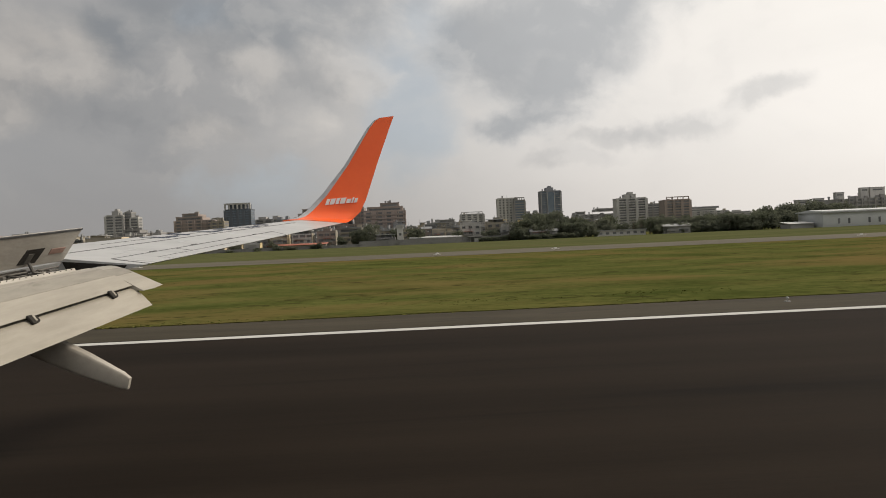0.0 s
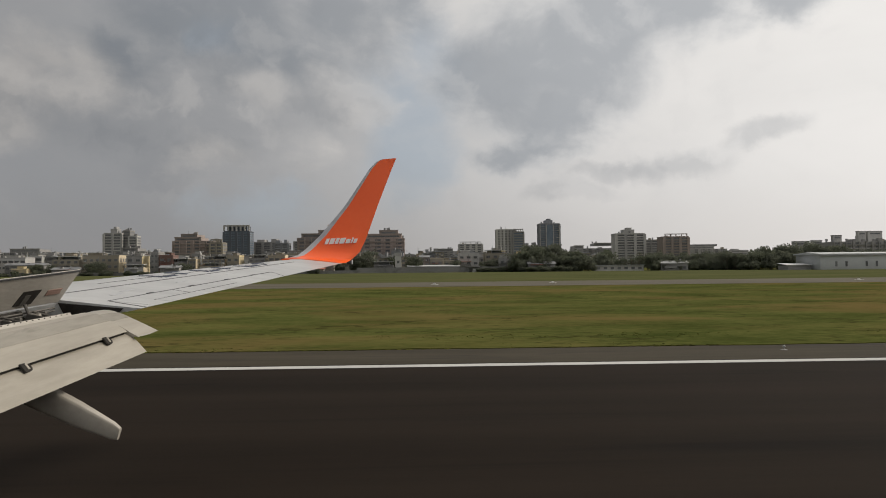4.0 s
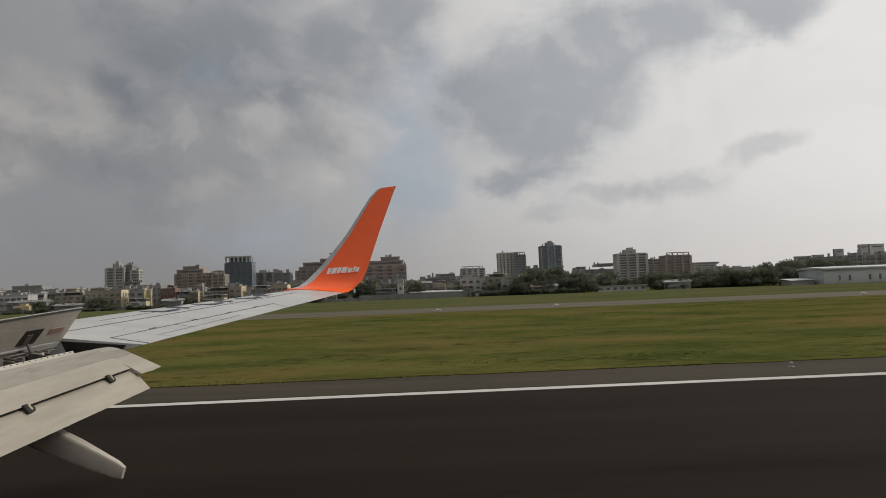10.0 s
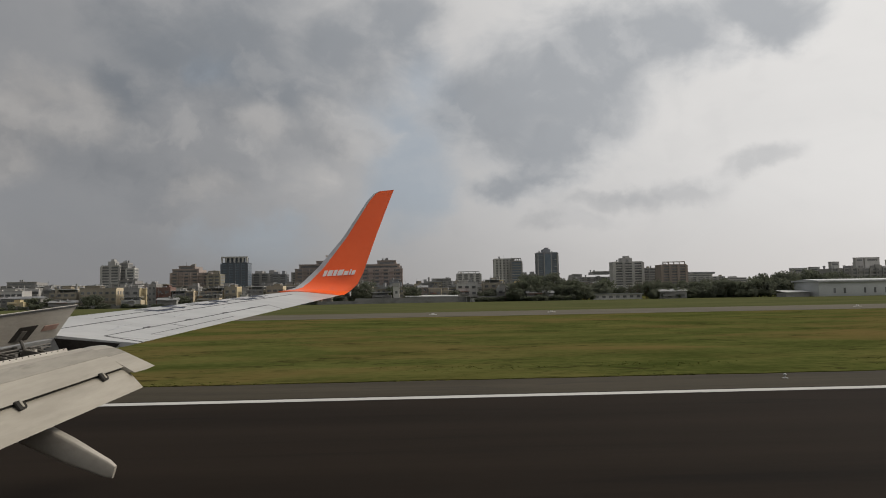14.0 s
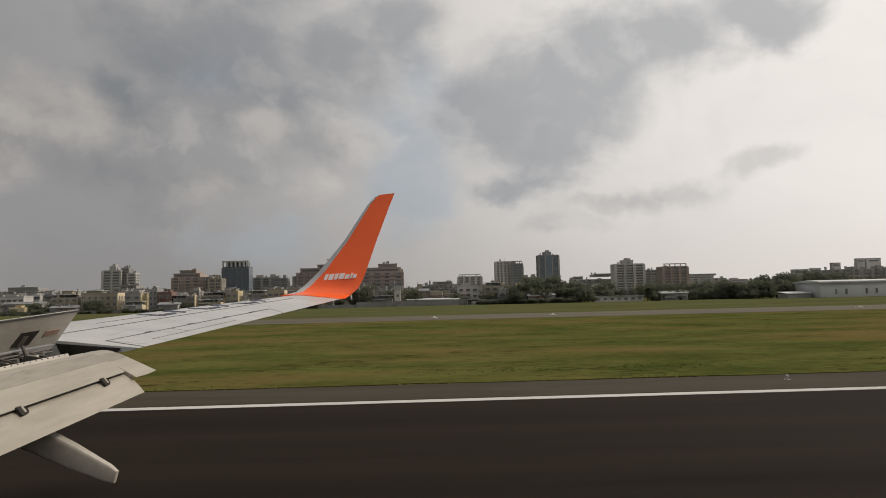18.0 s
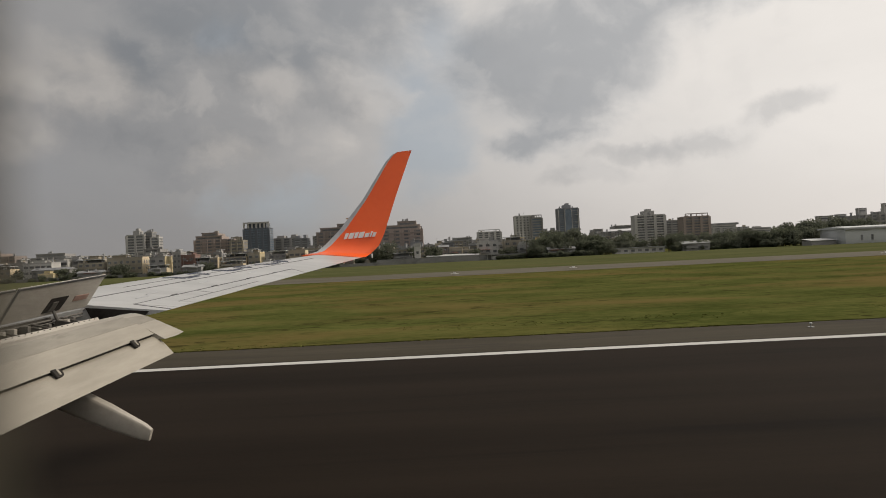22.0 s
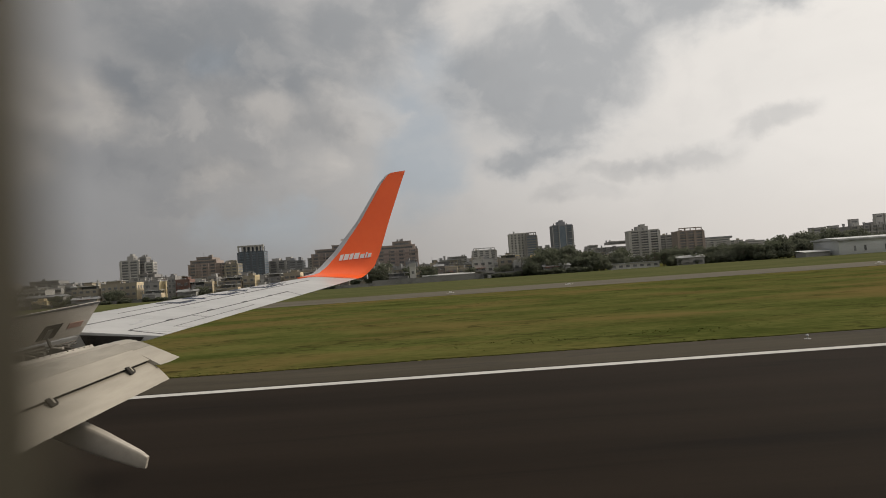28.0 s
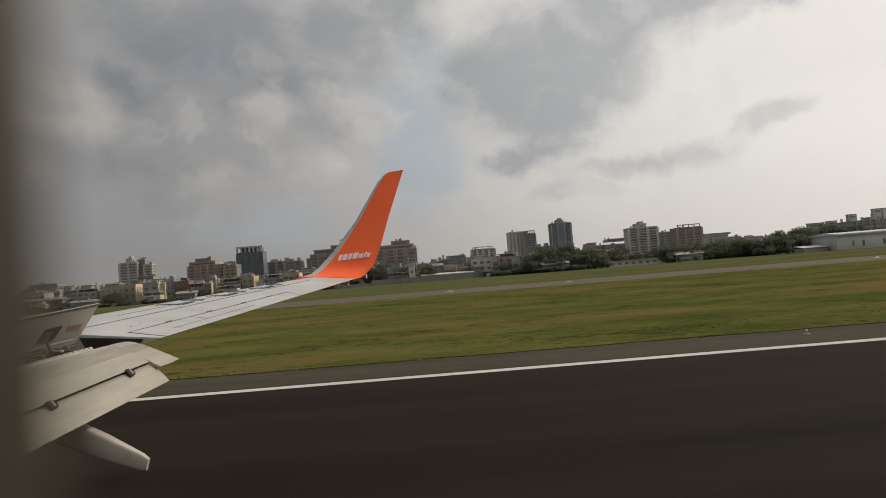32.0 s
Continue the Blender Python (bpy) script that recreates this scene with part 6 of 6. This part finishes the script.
for x, y in ((1016, 230), (1082, 232), (1146, 228), (712, 300), (1230, 235)):
    if board0 is None:
        board0 = thing("stand_marker", "black stand panel on a slim grey post", "sign", (x, y, 0), "black stand panels along the apron")
        part("post", rod((0, 0, 0), (0, 0, 8.5), 0.14, 8), STEEL_GREY, board0)
        part("panel", box((-1.1, -0.15, 5.6), (1.1, 0.15, 8.6), 0.05), BLACK_PANEL, board0)
        part("footing", box((-0.5, -0.5, 0), (0.5, 0.5, 0.25), 0.04), CONCRETE, board0)
    else:
        copy_thing(board0, pose(x, y, 0))

# workshops between the cargo hall and the hangar with blue doors
white_hangar = thing("white_hangar", "white gabled hangar with a dark open door and a round emblem", "hangar", (408, 360, 0))
part("shell", loft([[(0, y, 0), (29, y, 0), (29, y, 7.0), (14.5, y, 10.2), (0, y, 7.0)] for y in (0, 26)]), HANGAR_WHITE, white_hangar, "", False)
part("roof", loft([[(-0.6, y, 7.1), (14.5, y, 10.5), (29.6, y, 7.1), (29.6, y, 7.4), (14.5, y, 10.9), (-0.6, y, 7.4)] for y in (-0.8, 26.8)]), ROOF_WHITE, white_hangar, "", False)
part("door_opening", box((6.5, -0.15, 0), (23, 0.1, 5.4)), BLACK_PANEL, white_hangar, "dark open hangar door")
part("emblem", rod((26.2, -0.2, 4.4), (26.2, 0.0, 4.4), 1.5, 20), REG_GREY, white_hangar, "round dark emblem disc")
works = thing("engine_works", "long dark grey workshop with a steel pipe gallery", "workshop", (330, 430, 0))
block("wall", DARK_WALL, works, (0, 0, 0), (96, 30, 12))
block("glazed_floor", BLUE_GLASS, works, (1, -0.3, 6.5), (95, 0.1, 10.5))
block("roof_edge", GREY_WALL, works, (-0.6, -0.8, 12), (96.6, 30.6, 12.8))
for k in range(25):
    block("frame_post", STEEL_GREY, works, (0.4 + 3.95 * k, -3.2, 0), (0.8 + 3.95 * k, -2.8, 13.5))
for z in (4.4, 8.6, 13.1):
    block("pipe_rail", STEEL_GREY, works, (0, -3.25, z), (96, -2.75, z + 0.4))
for k in range(7):
    block("roof_unit", GREY_WALL, works, (4 + 13 * k, 6, 12.8), (9 + 13 * k, 12, 15.4))
tower(590, 600, 21, 18, 11, GREY_WALL, PANE, "plain grey slab tower beside the workshops", 3, 2)
depot = thing("depot", "low grey depot with roller doors beside the apron", "shed", (448, 420, 0))
block("wall", GREY_WALL, depot, (0, 0, 0), (120, 20, 7))
block("roof", ROOF_GREY, depot, (-0.6, -0.8, 7), (120.6, 20.6, 7.6))
for k in range(12):
    block("roller_door", DARK_WALL, depot, (2 + 9.8 * k, -0.15, 0), (8 + 9.8 * k, 0.1, 4.4))
van0 = None
for k in range(12):
    at = pose(452 + 8.2 * k + (k * 37 % 5) * 0.4, 408, 0)
    if van0 is None:
        van0 = thing("service_van", "small white service van parked before the depot", "van", at.translation, "vans before the depot")
        part("body", loft([[(-2.3, y, 0.45), (2.3, y, 0.45), (2.3, y, 1.1), (1.55, y, 1.25), (0.95, y, 2.0), (-2.3, y, 2.05)] for y in (-0.9, 0.9)]), BODY, van0, "", False)
        part("windscreen", loft([[(1.50, y, 1.30), (0.99, y, 1.95), (1.02, y, 1.97), (1.55, y, 1.31)] for y in (-0.8, 0.8)]), BLACK_PANEL, van0, "", False)
        for xx in (-1.5, 1.4):
            for yy in (-0.85, 0.65):
                part("wheel", rod((xx, yy, 0.34), (xx, yy + 0.2, 0.34), 0.34, 14), RUBBER, van0)
    else:
        copy_thing(van0, at)

# pads, signs and the exit taxiway beside the runway
PAD = material("pad_concrete", (0.30, 0.29, 0.26), (0.42, 0.41, 0.37), 0.9, 0, 0.6, 9, 0.05, coords="World", spec=0.1)
PAD_BLUE = material("pad_blue_grey", (0.16, 0.20, 0.21), (0.24, 0.28, 0.28), 0.9, 0, 0.6, 9, 0.05, coords="World", spec=0.1)
LAMP_ORANGE = material("lamp_orange", (0.55, 0.14, 0.06), (0.65, 0.19, 0.08), 0.5, 0, 2, 12, 0.0)
MARK_YELLOW = material("taxi_line_yellow", (0.38, 0.27, 0.06), (0.50, 0.36, 0.09), 0.8, 0, 1, 12, 0.0, coords="World")
sheet("lamp_pad", -408, -394, 44.0, 78.0, 0.06, PAD_BLUE, "painted blue-grey concrete pad in the grass", "pad")
lamp0 = None
for y in (48.0, 56.0, 64.0, 72.0):
    if lamp0 is None:
        lamp0 = thing("approach_lamp", "orange slope indicator lamp box on thin legs", "runway light", (-401, y, 0.06), "slope indicator lamps")
        part("lamp_box", box((-0.6, -0.4, 0.9), (0.6, 0.4, 1.25), 0.05), LAMP_ORANGE, lamp0)
        for xx, yy in ((-0.5, -0.3), (0.5, -0.3), (0.0, 0.3)):
            part("leg", rod((xx, yy, 0), (xx, yy, 0.9), 0.04, 6), LAMP_ORANGE, lamp0)
    else:
        copy_thing(lamp0, pose(-401, y, 0.06))
sign0 = None
for x, y in ((495, 41), (748, 46), (592, 75), (566, 60), (1229, 44), (700, 52)):
    sheet("sign_pad", x - 3.5, x + 1.2, y - 1.2, y + 1.2, 0.06, PAD, "small pale concrete pad in the grass", "pad")
    if sign0 is None:
        sign0 = thing("taxiway_sign", "small dark sign board on a concrete pad", "sign", (x, y, 0.06), "taxiway sign boards")
        part("board", box((-0.7, -0.12, 0.2), (0.7, 0.12, 1.15), 0.03), BLACK_PANEL, sign0)
        for xx in (-0.5, 0.4):
            part("foot", box((xx, -0.08, 0), (xx + 0.1, 0.08, 0.2), 0.01), STEEL_GREY, sign0)
    else:
        copy_thing(sign0, pose(x, y, 0.06))


def ribbon(points, width, z):
    """A painted line of even width along points (x, y)."""
    rows = []
    for k, (x, y) in enumerate(points):
        xa, ya = points[max(k - 1, 0)]
        xb, yb = points[min(k + 1, len(points) - 1)]
        side = Vector((ya - yb, xb - xa)).normalized() * width / 2
        rows.append([(x + side.x, y + side.y, z), (x - side.x, y - side.y, z), (x - side.x, y - side.y, z - 0.01), (x + side.x, y + side.y, z - 0.01)])
    return loft(rows)


# flared mouth of the exit, wider at the runway
flare = [[(605 - half, y, 0.0175), (605 + half, y, 0.0175), (605 + half, y, -0.3), (605 - half, y, -0.3)] for half, y in [(24 + 40 * (1 - math.sin(a)), 33.4 + 98 * k / 10) for k, a in [(j, j * math.pi / 20) for j in range(11)]]]
tagged(new("exit_taxiway", mesh_from(loft(flare), "exit_taxiway", SHOULDER, False)), "dark asphalt exit taxiway widening towards the runway", "road", kind="structure")
CURVES = [("curved yellow taxiway guide line", MARK_YELLOW, 0.030, [(640 - 40 * (1 - math.cos(a)), 8 + 62 * math.sin(a)) for a in [k * math.pi / 40 for k in range(21)]]),
          ("curved yellow taxiway guide line", MARK_YELLOW, 0.031, [(566 + 38 * (1 - math.cos(a)), 8 + 62 * math.sin(a)) for a in [k * math.pi / 40 for k in range(21)]]),
          ("faded white taxiway edge line", LINE, 0.022, [(581 - 36 * (1 - math.sin(a)), 35 + 60 * (1 - math.cos(a))) for a in [k * math.pi / 40 for k in range(21)]]),
          ("straight yellow taxiway guide line", MARK_YELLOW, 0.029, [(600.4 + 0.2 * k, 70 + 15 * k) for k in range(5)])]
for label, mat, z, points in CURVES:
    tagged(new("taxi_line", mesh_from(ribbon(points, 0.45, z), "taxi_line", mat, False)), label, "road marking", kind="structure")
for k in range(3):
    sheet("holding_bar", 578, 596, 62.0 + 7 * k, 62.5 + 7 * k, 0.028, LINE, "faded white bar across the exit taxiway", "road marking")
